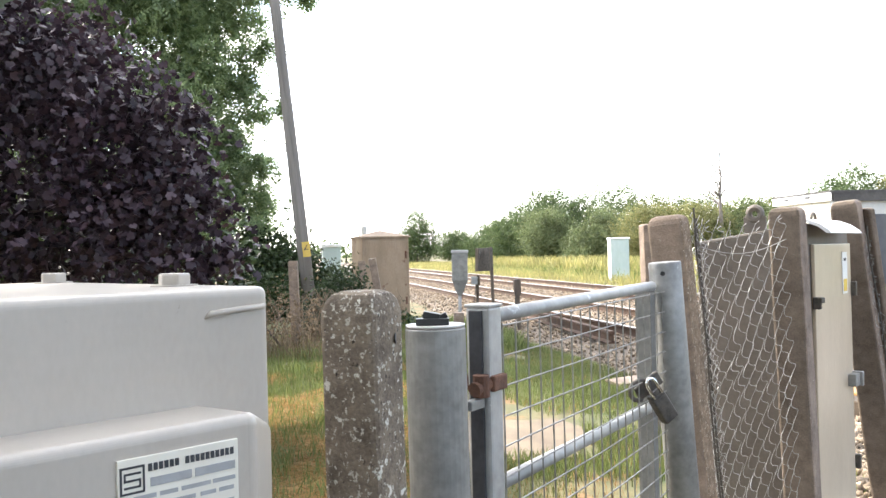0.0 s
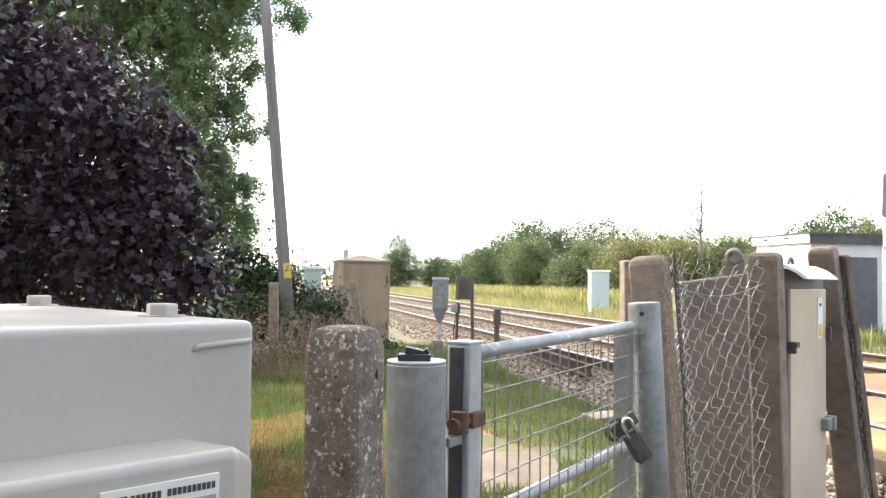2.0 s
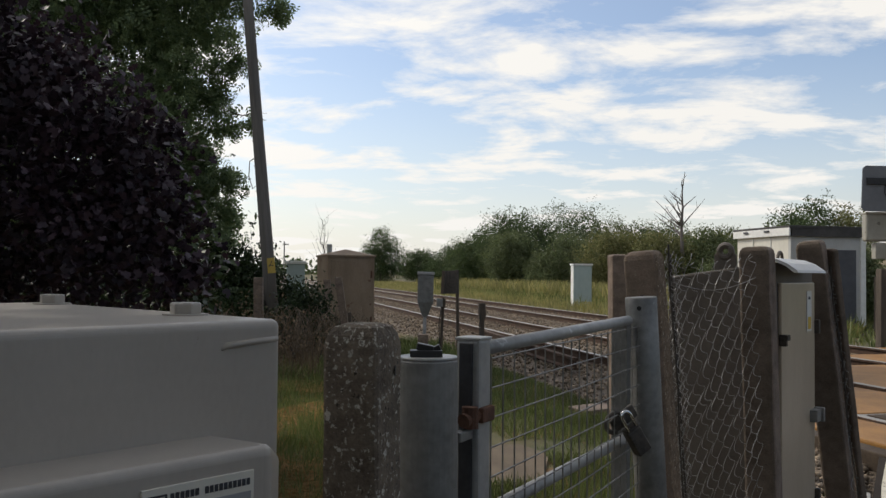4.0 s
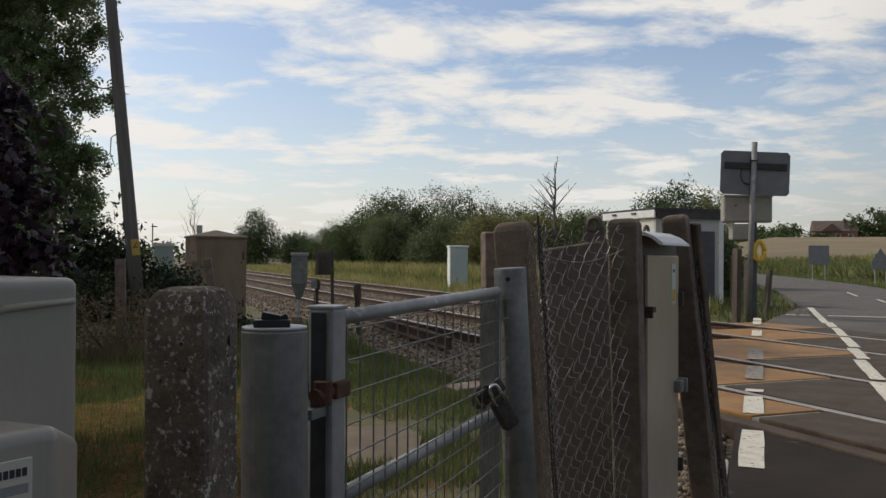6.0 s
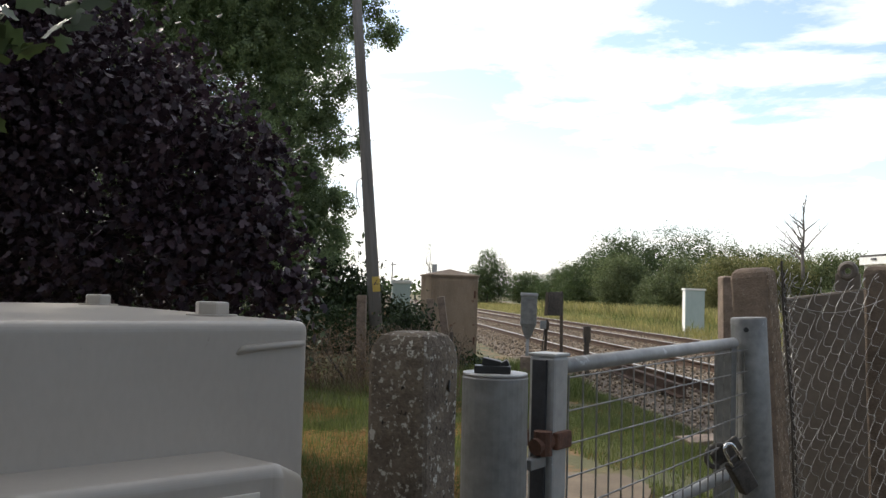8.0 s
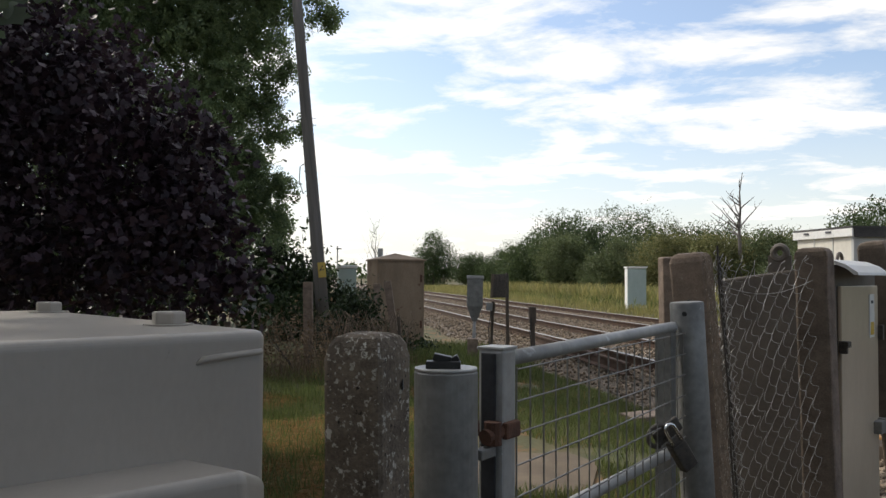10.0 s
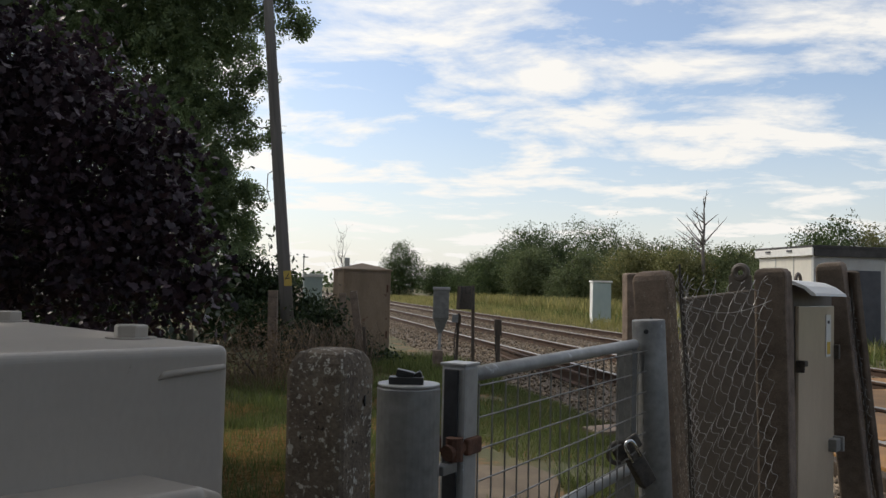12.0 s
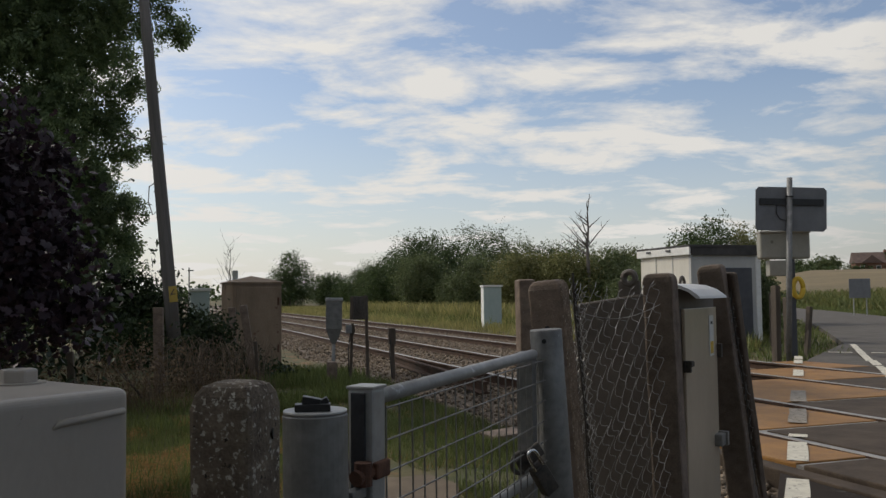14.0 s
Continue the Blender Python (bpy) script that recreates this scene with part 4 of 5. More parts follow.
part("notice_stripe", bm_box((0.05, 0.0015, 0.05), (CW - 0.13, -0.0185, CH - 0.25)), M_YELLOW, door, "yellow block on the notice")
part("notice_stripe", bm_box((0.03, 0.0015, 0.012), (CW - 0.13, -0.0185, CH - 0.145)), M_INK, door, "dark bar on the notice")
hd = bm_box((0.045, 0.03, 0.022), (0.052, -0.026, CH - 0.29), 0.004)
bm_box((0.018, 0.03, 0.045), (0.04, -0.022, CH - 0.30), 0.004, None, hd)
part("handle", hd, M_LOCK, door, "dark door handle")
hs = bm_box((0.075, 0.035, 0.05), (CW - 0.075, -0.028, 0.70), 0.004)
bm_box((0.03, 0.05, 0.06), (CW - 0.03, -0.03, 0.70), 0.004, None, hs)
part("hasp", hs, M_GALVD, door, "grey steel hasp")
part("hinge", bm_box((0.025, 0.03, 0.06), (CW - 0.02, -0.02, CH - 0.27), 0.004), M_LOCK, door)
part("hinge", bm_box((0.025, 0.03, 0.06), (CW - 0.02, -0.02, 0.35), 0.004), M_LOCK, door)
hood = bm_profile([(-0.085, 0.020), (-0.080, 0.030), (-0.045, 0.056), (0.0, 0.074), (0.06, 0.080), (0.06, 0.068), (0.0, 0.062), (-0.04, 0.045), (-0.07, 0.020)], CW - 0.13)
bmesh.ops.translate(hood, vec=(CW / 2 - 0.06, 0, CH - 0.06), verts=hood.verts)
part("hood", hood, M_HOOD, case, "pale sloping hood")
lug = bm_box((0.012, 0.086, 0.075), (0.012, 0.19, CH - 0.005), 0.003)
bm_tube([(0.012, 0.19 + 0.024 * math.cos(a), CH + 0.042 + 0.024 * math.sin(a)) for a in np.linspace(0, math.tau, 18)], 0.013, 8, lug)
part("lifting_lug", lug, M_CABDARK, case, "lifting lug with an eye")
part("lifting_lug", bm_tube([(CW - 0.06 + 0.035 * math.cos(a), 0.12, CH + 0.022 + 0.03 * math.sin(a)) for a in np.linspace(-0.3, 3.44, 10)], 0.007, 8), M_CABDARK, case, smooth=True)

# ---- lineside things ----
# relay cabinet: brown, with a shallow hipped cap
relay = thing("relay_cabinet", pose(-1.42, 15.95, GZ, 0, 0, 20), "rusty brown lineside relay cabinet with a shallow hipped cap", "cabinet")
part("body", bm_box((0.90, 0.84, 1.56), (0, 0, 0.80), 0.02), M_BROWN, relay)
capb = bm_prism([(-0.47, -0.44), (0.47, -0.44), (0.47, 0.44), (-0.47, 0.44)], 1.57, 1.60)
apex = capb.verts.new((0, 0, 1.72))
capb.faces.ensure_lookup_table()
topf = max(capb.faces, key=lambda f: f.calc_center_median().z)
tv = topf.verts[:]
capb.faces.remove(topf)
for k in range(4):
    capb.faces.new((tv[k], tv[(k + 1) % 4], apex))
bmesh.ops.recalc_face_normals(capb, faces=capb.faces[:])
part("cap", capb, M_BROWN, relay)
part("door", bm_box((0.76, 0.015, 1.40), (0, -0.424, 0.80), 0.004), M_BROWN, relay)
part("hinge", bm_box((0.03, 0.03, 0.14), (0.38, -0.435, 1.25), 0.004), M_RUST, relay)
part("hinge", bm_box((0.03, 0.03, 0.14), (0.38, -0.435, 0.40), 0.004), M_RUST, relay)
part("plinth", bm_box((0.96, 0.9, 0.16), (0, 0, 0.02), 0.01), M_SLAB, relay)

far_case = thing("lineside_cabinet", pose(-3.55, 24.2, GZ, 0, 0, 10), "pale grey steel lineside cabinet with a white cap", "cabinet", "lineside cabinets")
part("body", bm_box((0.52, 0.5, 1.50), (0, 0, 0.75), 0.01), M_PALE, far_case)
part("cap", bm_box((0.60, 0.58, 0.09), (0, 0, 1.545), 0.015), M_WHITE, far_case)

wc = thing("lineside_cabinet", pose(6.40, 33.1, GZ, 0, 0, 4), "tall pale green lineside cabinet with white cap and sunlit side coloured white, standing in the grass", "cabinet", "lineside cabinets")
part("body", bm_box((0.72, 0.45, 1.62), (0, 0, 0.83), 0.012), M_PALE, wc)
part("cap", bm_box((0.80, 0.53, 0.07), (0, 0, 1.665), 0.015), M_WHITE, wc)
part("door", bm_box((0.64, 0.012, 1.50), (0, -0.23, 0.83), 0.003), M_PALE, wc)
# sunlight on the left side, painted as a thin white panel
part("side_panel", bm_box((0.012, 0.41, 1.56), (-0.364, 0, 0.83), 0.003), M_WHITE, wc, "side panel, white with sunlight in its colour")

# equipment box on a stem
d1 = thing("equipment_box", pose(0.055, 13.25, GZ, 0, 1, 0), "grey equipment box with a tapered base on a steel stem", "trackside box")
b1 = bm_box((0.25, 0.14, 0.46), (0, 0, 1.04), 0.012)
part("box", b1, M_GALVD, d1)
part("box_lid", bm_box((0.27, 0.16, 0.05), (0, 0, 1.28), 0.01), M_GALV, d1)
tp_ = bm_prism([(-0.12, -0.065), (0.12, -0.065), (0.12, 0.065), (-0.12, 0.065)], 0.60, 0.82)
for v in tp_.verts:
    if v.co.z < 0.7:
        v.co.x *= 0.32
        v.co.y *= 0.5
part("tapered_base", tp_, M_GALVD, d1)
part("stem", bm_tube([(0, 0, -0.05), (0, 0, 0.62)], 0.028, 12), M_GALVD, d1, smooth=True)
for bx, bz in ((-0.06, 1.17), (0.06, 1.17)):
    part("bolt", bm_tube([(bx, -0.07, bz), (bx, -0.078, bz)], 0.012, 8), M_GALVD, d1)
part("foot_block", bm_box((0.16, 0.2, 0.36), (-0.02, -0.25, 0.16), 0.01), M_CONC2, d1)

d2 = thing("trackside_sign", pose(0.585, 13.05, GZ, 0, -1.2, 0), "back of a small dark sign board on a rusty stem", "sign")
part("stem", bm_box((0.05, 0.05, 1.36), (0, 0, 0.66), 0.006), M_WOOD, d2)
bd = bm_box((0.30, 0.03, 0.36), (-0.10, 0.05, 1.15), 0.006, Matrix.Rotation(radians(-35), 4, "Z"))
part("board", bd, M_LOCK, d2, "dark sign board")
bd = bm_box((0.05, 0.02, 0.36), (-0.22, 0.02, 1.15), 0.004, Matrix.Rotation(radians(-35), 4, "Z") @ Matrix.Rotation(0.08, 4, "Y"))
part("stiffener", bd, M_WOOD, d2)

for x, y, h, w, tilt, lab in ((1.03, 13.85, 0.82, 0.09, -1.5, "short rusty steel stake with a box top beside the line"), (0.33, 13.5, 0.95, 0.06, 2.0, "short rusty stake with a pale tag beside the line")):
    st = thing("stake", pose(x, y, GZ, 0, tilt, 8), lab, "stake", "rusty stakes")
    part("shaft", bm_box((w * 0.7, w * 0.6, h), (0, 0, h / 2 - 0.05), 0.004), M_WOOD, st)
    part("head", bm_box((w * 1.25, w, 0.26 if w > 0.07 else 0.14), (0, 0, h - 0.15), 0.006), M_WOOD, st)
    if w < 0.07:
        part("tag", bm_box((0.10, 0.01, 0.13), (-0.06, -0.04, h - 0.14), 0.003), M_GALV, st, "pale tag")
    part("cable", bm_tube([(-0.03, -0.04, h - 0.2), (-0.06, -0.06, h * 0.5), (-0.03, -0.05, 0.0)], 0.008, 6), M_BLACK, st)

# old concrete stakes by the relay cabinet and along the hedge
for (tx, ty, tz), (fx, fy), w, lab in (((-1.30, 13.2, 1.42), (-1.12, 13.25), 0.11, "leaning concrete stake with bolt holes in the undergrowth"), ((-1.62, 14.6, 1.36), (-1.60, 14.6), 0.12, "old concrete stake beside the relay cabinet"),
                                       ((-2.35, 12.2, 1.40), (-2.33, 12.2), 0.13, "weathered stub post in the ivy"), ((-1.05, 12.4, 0.90), (-1.0, 12.4), 0.045, "thin stake in the grass"),
                                       ((-2.74, 9.5, 0.97), (-2.68, 9.5), 0.07, "small grey wooden stake under the maple")):
    bmx = bm_box((w, w * 0.8, tz - GZ + 0.1), (0, 0, (tz - GZ - 0.1) / 2), 0.008)
    st = part("fence_stake", bmx, M_CONC2 if w > 0.08 else M_WOOD)
    st.matrix_world = Matrix.Translation((fx, fy, GZ)) @ Vector((0, 0, 1)).rotation_difference(Vector((tx - fx, ty - fy, tz - GZ))).to_matrix().to_4x4()
    tagged(st, lab, "fence post", "old stakes")

# timber pole, leaning, with a warning plate and a loose wire
pole_foot, pole_top = Vector((-2.88, 16.75, GZ)), Vector((-3.65, 16.85, 8.3))
pole = thing("utility_pole", Matrix.Translation(pole_foot) @ Vector((0, 0, 1)).rotation_difference(pole_top - pole_foot).to_matrix().to_4x4(), "leaning weathered timber utility pole with a yellow warning plate", "utility pole")
ph = (pole_top - pole_foot).length
part("shaft", bm_tube([(0, 0, -0.4), (0, 0, ph * 0.3), (0, 0, ph * 0.7), (0, 0, ph)], [0.135, 0.122, 0.105, 0.095], 20), M_POLE, pole, smooth=True)
pl = part("warning_plate", bm_box((0.16, 0.008, 0.30), (0.075, -0.115, 1.40), 0.002, Matrix.Rotation(radians(32), 4, "Z")), M_WARN, pole, "yellow warning plate with a dark triangle")
zt = bm_tube([(0.035, -0.148, 1.40), (0.115, -0.098, 1.40)], 0.008, 6)
bm_tube([(0.035, -0.148, 1.38), (0.10, -0.108, 1.49)], 0.008, 6, zt)
part("plate_print", zt, M_INK, pl, "dark warning triangle")
lw = bm_tube([(-0.10, -0.06, 3.55), (-0.20, -0.05, 3.5), (-0.24, -0.05, 3.2), (-0.18, -0.05, 2.95), (-0.12, -0.05, 3.0)], 0.010, 6)
part("loose_wire", lw, M_GALVD, pole, "loose loop of wire", True)
for z in (1.9, 2.4, 2.9, 3.4, 3.9, 4.4):
    part("staple", bm_box((0.03, 0.03, 0.03), (-0.125 + z * 0.004, -0.02, z), 0.005), M_GALVD, pole)

blue = part("blue_pipe", bm_tube([(-0.425, 5.42, 0.15), (-0.44, 5.41, 0.30), (-0.475, 5.40, 0.445)], 0.022, 12), M_BLUE)
tagged(blue, "short upright blue plastic pipe in trampled straw", "pipe")

# ---- equipment hut ----
hut_m = Matrix.Translation((9.45, 21.2, GZ)) @ Matrix.Rotation(math.atan2(0.17, 0.985), 4, "Z")
hut = thing("equipment_hut", hut_m, "panelled equipment hut, sunlit side coloured cream, shaded walls grey, with a dark roof fascia", "hut")
HW, HD, HH = 2.12, 2.5, 2.52
# cream side against grey front: sun and shade are put into the wall colours
part("wall", bm_box((0.06, HD, HH - 0.22), (0.03, HD / 2, (HH - 0.22) / 2 + 0.05), 0.005), M_HUTW, hut, "panelled side wall, cream with sunlight in its colour")
part("wall", bm_box((HW - 0.14, 0.06, HH - 0.22), (HW / 2, 0.032, (HH - 0.22) / 2 + 0.05), 0.005), M_HUTG, hut, "front wall, grey with shade in its colour")
part("wall", bm_box((0.06, HD, HH - 0.22), (HW - 0.03, HD / 2, (HH - 0.22) / 2 + 0.05), 0.005), M_HUTG, hut)
part("wall", bm_box((HW - 0.14, 0.06, HH - 0.22), (HW / 2, HD - 0.03, (HH - 0.22) / 2 + 0.05), 0.005), M_HUTG, hut)
for y in (0.85, 1.68):
    part("joint_strip", bm_box((0.02, 0.03, HH - 0.26), (-0.006, y, (HH - 0.22) / 2 + 0.05), 0.003), M_HUTG, hut)
part("corner_trim", bm_box((0.15, 0.10, HH - 0.2), (HW - 0.03, 0.02, (HH - 0.2) / 2), 0.006), M_WHITE, hut, "white corner trim")
part("corner_trim", bm_box((0.07, 0.10, HH - 0.2), (0.02, 0.02, (HH - 0.2) / 2), 0.006), M_HUTG, hut)
part("roof", bm_box((HW + 0.16, HD + 0.16, 0.10), (HW / 2, HD / 2, HH + 0.02), 0.01), M_ROOFD, hut)
part("fascia", bm_box((HW + 0.10, 0.04, 0.22), (HW / 2 + 0.04, -0.06, HH - 0.10), 0.005), M_ROOFD, hut, "dark front fascia")
part("fascia", bm_box((0.04, HD + 0.16, 0.20), (-0.07, HD / 2, HH - 0.09), 0.005), M_WHITE, hut, "pale side fascia")
for y in (0.9, 1.9):
    part("gutter_bracket", bm_box((0.05, 0.2, 0.05), (-0.10, y, HH - 0.05), 0.005), M_HUTD, hut)
hd_ = part("door", bm_box((0.95, 0.05, 1.95), (1.40, -0.012, 1.005), 0.006), M_HUTD, hut, "dark door panel")
part("notice", bm_box((0.13, 0.01, 0.42), (1.02, -0.045, 1.30), 0.002), M_WHITE, hd_, "pale notice on the door")
part("switch_box", bm_box((0.36, 0.2, 1.30), (0.62, -0.16, 0.70), 0.01), M_HUTG, hut, "grey cupboard against the front")

# ---- road sign seen from behind, with a lamp housing below ----
sg = thing("road_sign", pose(9.0, 15.74, GZ, 0, 2.0, -9.9), "grey back of a rectangular road sign on a steel post", "road sign")
part("post", bm_tube([(0, 0, -0.1), (0, 0, 3.60)], 0.055, 16), M_GALVD, sg, "grey steel post", True)
pan = bm_prism([(x, z) for x, z in [(-0.64, -0.44), (0.64, -0.44), (0.70, -0.38), (0.70, 0.38), (0.64, 0.44), (-0.64, 0.44), (-0.70, 0.38), (-0.70, -0.38)]], -0.012, 0.012)
bmesh.ops.transform(pan, matrix=Matrix.Translation((0.06, 0.085, 2.98)) @ Matrix.Rotation(radians(90), 4, "X"), verts=pan.verts)
pan_ob = part("panel", pan, M_SIGNB, sg, "grey sign panel back")
part("rail", bm_box((1.26, 0.035, 0.13), (0.06, 0.052, 3.12), 0.005), M_BLACK, sg, "dark mounting rail")
part("clip", bm_tube([(0.07 * math.cos(a), 0.07 * math.sin(a), 3.22) for a in np.linspace(0, math.tau, 14)], 0.012, 6), M_BLACK, sg)
part("cable", bm_tube([(-0.22, 0.06, 3.1), (-0.24, 0.05, 2.9), (-0.17, 0.05, 2.78), (-0.05, 0.04, 2.74)], 0.010, 6), M_BLACK, sg, "", True)

lamp = thing("signal_lamp", pose(9.19, 16.1, GZ, 0, 0, -9.9), "beige flashing-signal lamp housing on a dark post beside the crossing", "signal lamp")
part("post", bm_box((0.14, 0.14, 2.4), (0.12, 0.05, 1.2), 0.01), M_HUTD, lamp, "dark post")
part("housing", bm_box((1.00, 0.26, 0.55), (-0.03, 0.0, 2.26), 0.06, segs=4), M_BEIGE, lamp, "beige rounded housing", True)
part("top_flange", bm_box((1.02, 0.30, 0.05), (-0.03, 0.0, 2.53), 0.02), M_BEIGE, lamp)
part("lower_box", bm_box((0.36, 0.24, 0.32), (-0.18, -0.02, 1.80), 0.02), M_BEIGE, lamp, "small beige box")
ring = bm_tube([(0.22 + 0.10 * math.cos(a), -0.06, 1.40 + 0.19 * math.sin(a)) for a in np.linspace(0, math.tau, 18)], 0.05, 8)
part("yellow_hood", ring, M_YELLOW, lamp, "yellow plastic ring hood", True)

for x, y, h, w, tl in ((8.86, 15.95, 1.45, 0.13, 0), (10.05, 17.6, 1.20, 0.11, -1), (10.35, 18.6, 1.25, 0.12, 1), (10.75, 19.3, 1.30, 0.13, 2), (10.32, 17.3, 1.0, 0.10, 6), (11.2, 20.3, 1.3, 0.12, 0), (9.75, 17.0, 1.15, 0.10, 0)):
    fp = part("fence_post", bm_box((w, w, h + 0.2), (0, 0, h / 2 - 0.1), 0.012), M_WOOD)
    fp.matrix_world = pose(x, y, GZ, random.uniform(-2, 2), tl, 20)
    tagged(fp, "dark weathered timber fence post beside the crossing", "fence post", "crossing fence posts")

# blue sign boards on the far verge, seen from behind
for az, d, w, h, z0 in ((33.9, 56, 1.15, 1.15, 1.15), (37.3, 50, 0.85, 0.5, 0.95)):
    e = Vector((d * math.sin(radians(az)), d * math.cos(radians(az)), 0))
    e.z = float(ground_z(e.x, e.y))
    bs = thing("direction_sign", Matrix.Translation(e) @ Matrix.Rotation(radians(-az), 4, "Z"), "dark blue-grey back of a sign on two posts in the verge", "road sign", "verge signs")
    part("panel", bm_box((w, 0.04, h), (0, 0, z0 + h / 2), 0.01), M_SIGNB, bs)
    if w < 1:
        tri = bm_prism([(-0.36, 0), (0.36, 0), (0, 0.62)], -0.02, 0.02)
        bmesh.ops.transform(tri, matrix=Matrix.Translation((0, 0, z0 + h + 0.01)) @ Matrix.Rotation(radians(90), 4, "X"), verts=tri.verts)
        part("warning_triangle", tri, M_SIGNB, bs, "back of a triangular warning panel")
    for sx in (-0.3, 0.3):
        part("leg", bm_tube([(sx * w, 0.05, -0.1), (sx * w, 0.05, z0 + h * 0.9)], 0.035, 8), M_GALV, bs)

# house and outbuildings on the rise
for x, y, w, d, h, turn, lab in ((177, 255, 13, 8, 3.0, -24, "brick bungalow with a brown tiled roof on the rise"), (196, 243, 7, 6, 2.8, -30, "small brick house beyond the trees"), (206, 238, 7, 6, 2.8, -44, "small brick house end beyond the trees")):
    zz_ = float(ground_z(np.array(x), np.array(y)))
    house = thing("house", pose(x, y, zz_, 0, 0, turn), lab, "house", "houses on the rise")
    part("wall", bm_box((w, d, h), (0, 0, h / 2)), M_BRICK, house)
    part("roof", bm_profile([(-d / 2 - 0.4, h), (d / 2 + 0.4, h), (0, h + 3.6)], w + 0.8), M_TILE, house)
    gable = bm_prism([(-w / 4, 0), (w / 4, 0), (0, 2.6)], -0.4, 0.4)
    bmesh.ops.transform(gable, matrix=Matrix.Translation((-1.5, -d / 2 - 0.5, h)) @ Matrix.Rotation(radians(90), 4, "X"), verts=gable.verts)
    part("gable", gable, M_TILE, house)
    for wx in (-w / 3, 0.5, w / 3):
        wdw = part("window", bm_box((1.5, 0.1, 1.2), (wx, -d / 2 - 0.02, 1.5)), M_WHITE, house)
        part("pane", bm_box((1.25, 0.06, 0.95), (wx, -d / 2 - 0.07, 1.5)), M_HUTD, wdw)
    part("chimney", bm_box((0.9, 0.7, 1.6), (w / 4, 0, h + 3.4)), M_BRICK, house)

# ---- trees ----
tree("purple_maple", (-4.6, 7.0, GZ), (-4.5, 7.0, 2.6), 0.13,
     [(0.45, (-2.6, 6.4, 2.0), 0.06), (0.6, (-3.2, 6.3, 2.9), 0.06), (0.8, (-5.2, 6.8, 4.3), 0.07), (0.9, (-4.0, 6.9, 4.4), 0.06), (0.5, (-6.2, 6.6, 2.8), 0.06)],
     [((-3.35, 6.5, 1.75), (1.3, 0.9, 1.0)), ((-2.55, 6.35, 2.05), (0.75, 0.65, 0.65)), ((-3.9, 6.7, 3.0), (1.35, 1.0, 1.1)), ((-4.9, 6.8, 4.0), (1.5, 1.1, 1.2)), ((-5.3, 6.6, 2.3), (1.6, 1.1, 1.6)), ((-2.15, 6.25, 1.55), (0.55, 0.5, 0.5)), ((-3.0, 6.2, 2.75), (0.65, 0.6, 0.5)), ((-2.2, 6.35, 2.6), (0.38, 0.35, 0.30), 0.10), ((-2.15, 6.3, 2.2), (0.36, 0.3, 0.35), 0.10), ((-1.82, 6.4, 1.93), (0.30, 0.25, 0.12), 0.06), ((-1.9, 6.3, 1.5), (0.32, 0.3, 0.22), 0.09)],
     44000, 0.16, LOBED, LOBED_P, 0.066, M_MAPLE, "purple-leaved maple with dense dark foliage", shell=0.25, per=36, flat=0.4)
AF = 1.46


def back(x, y, z):
    return (x * AF, y * AF, 1.5 + (z - 1.5) * AF)


ASH_BLOBS = [((-4.7, 12.4, 4.6), (1.6, 1.3, 1.7)), ((-5.6, 12.6, 7.2), (2.6, 1.9, 2.4)), ((-3.95, 12.2, 2.7), (1.1, 1.0, 1.3)), ((-6.8, 12.4, 4.6), (2.3, 1.6, 2.6)), ((-3.85, 12.2, 6.0), (1.0, 0.9, 1.3)), ((-3.5, 12.1, 4.0), (0.45, 0.6, 1.2)), ((-3.4, 12.1, 2.5), (0.42, 0.6, 0.8)), ((-3.6, 12.1, 7.0), (0.8, 0.7, 0.9)), ((-5.2, 12.2, 1.9), (1.6, 1.0, 1.3)),
             ((-2.25, 12.0, 5.22), (0.40, 0.4, 0.18), 0.12), ((-2.6, 12.0, 5.6), (0.45, 0.4, 0.30), 0.13), ((-2.36, 12.0, 3.6), (0.14, 0.2, 0.16), 0.09), ((-3.1, 12.0, 7.2), (1.0, 0.8, 0.7), 0.2),
             ((-3.0, 12.1, 4.95), (0.42, 0.5, 0.30), 0.12), ((-2.85, 12.1, 4.45), (0.34, 0.4, 0.22), 0.11), ((-3.05, 12.1, 4.0), (0.30, 0.4, 0.22), 0.11), ((-2.9, 12.1, 3.6), (0.30, 0.4, 0.20), 0.11), ((-3.1, 12.1, 3.2), (0.25, 0.4, 0.2), 0.11), ((-2.82, 12.1, 2.75), (0.30, 0.4, 0.22), 0.11), ((-2.72, 12.1, 2.35), (0.26, 0.4, 0.18), 0.10), ((-2.85, 12.1, 1.95), (0.26, 0.4, 0.2), 0.11), ((-3.05, 12.1, 5.5), (0.34, 0.4, 0.26), 0.13)]
tree("ash_tree", (-6.2 * AF, 12.8 * AF, GZ), back(-5.9, 12.7, 6.5), 0.32,
     [(f, back(*e), r) for f, e, r in ((0.5, (-3.8, 12.2, 4.3), 0.12), (0.65, (-4.0, 12.2, 6.6), 0.12), (0.8, (-2.4, 12.0, 5.4), 0.06), (0.6, (-2.55, 12.0, 3.7), 0.04), (0.7, (-7.5, 12.6, 7.5), 0.12), (0.9, (-5.5, 12.6, 9.0), 0.10), (0.35, (-3.7, 12.1, 2.8), 0.09))],
     [(back(*b[0]), tuple(v * AF for v in b[1])) + tuple(b[2:]) for b in ASH_BLOBS],
     62000, 0.25, ASH, ASH_P, 0.26, M_ASH, "tall ash tree with feathery mid-green leaves", shell=0.35, per=12)
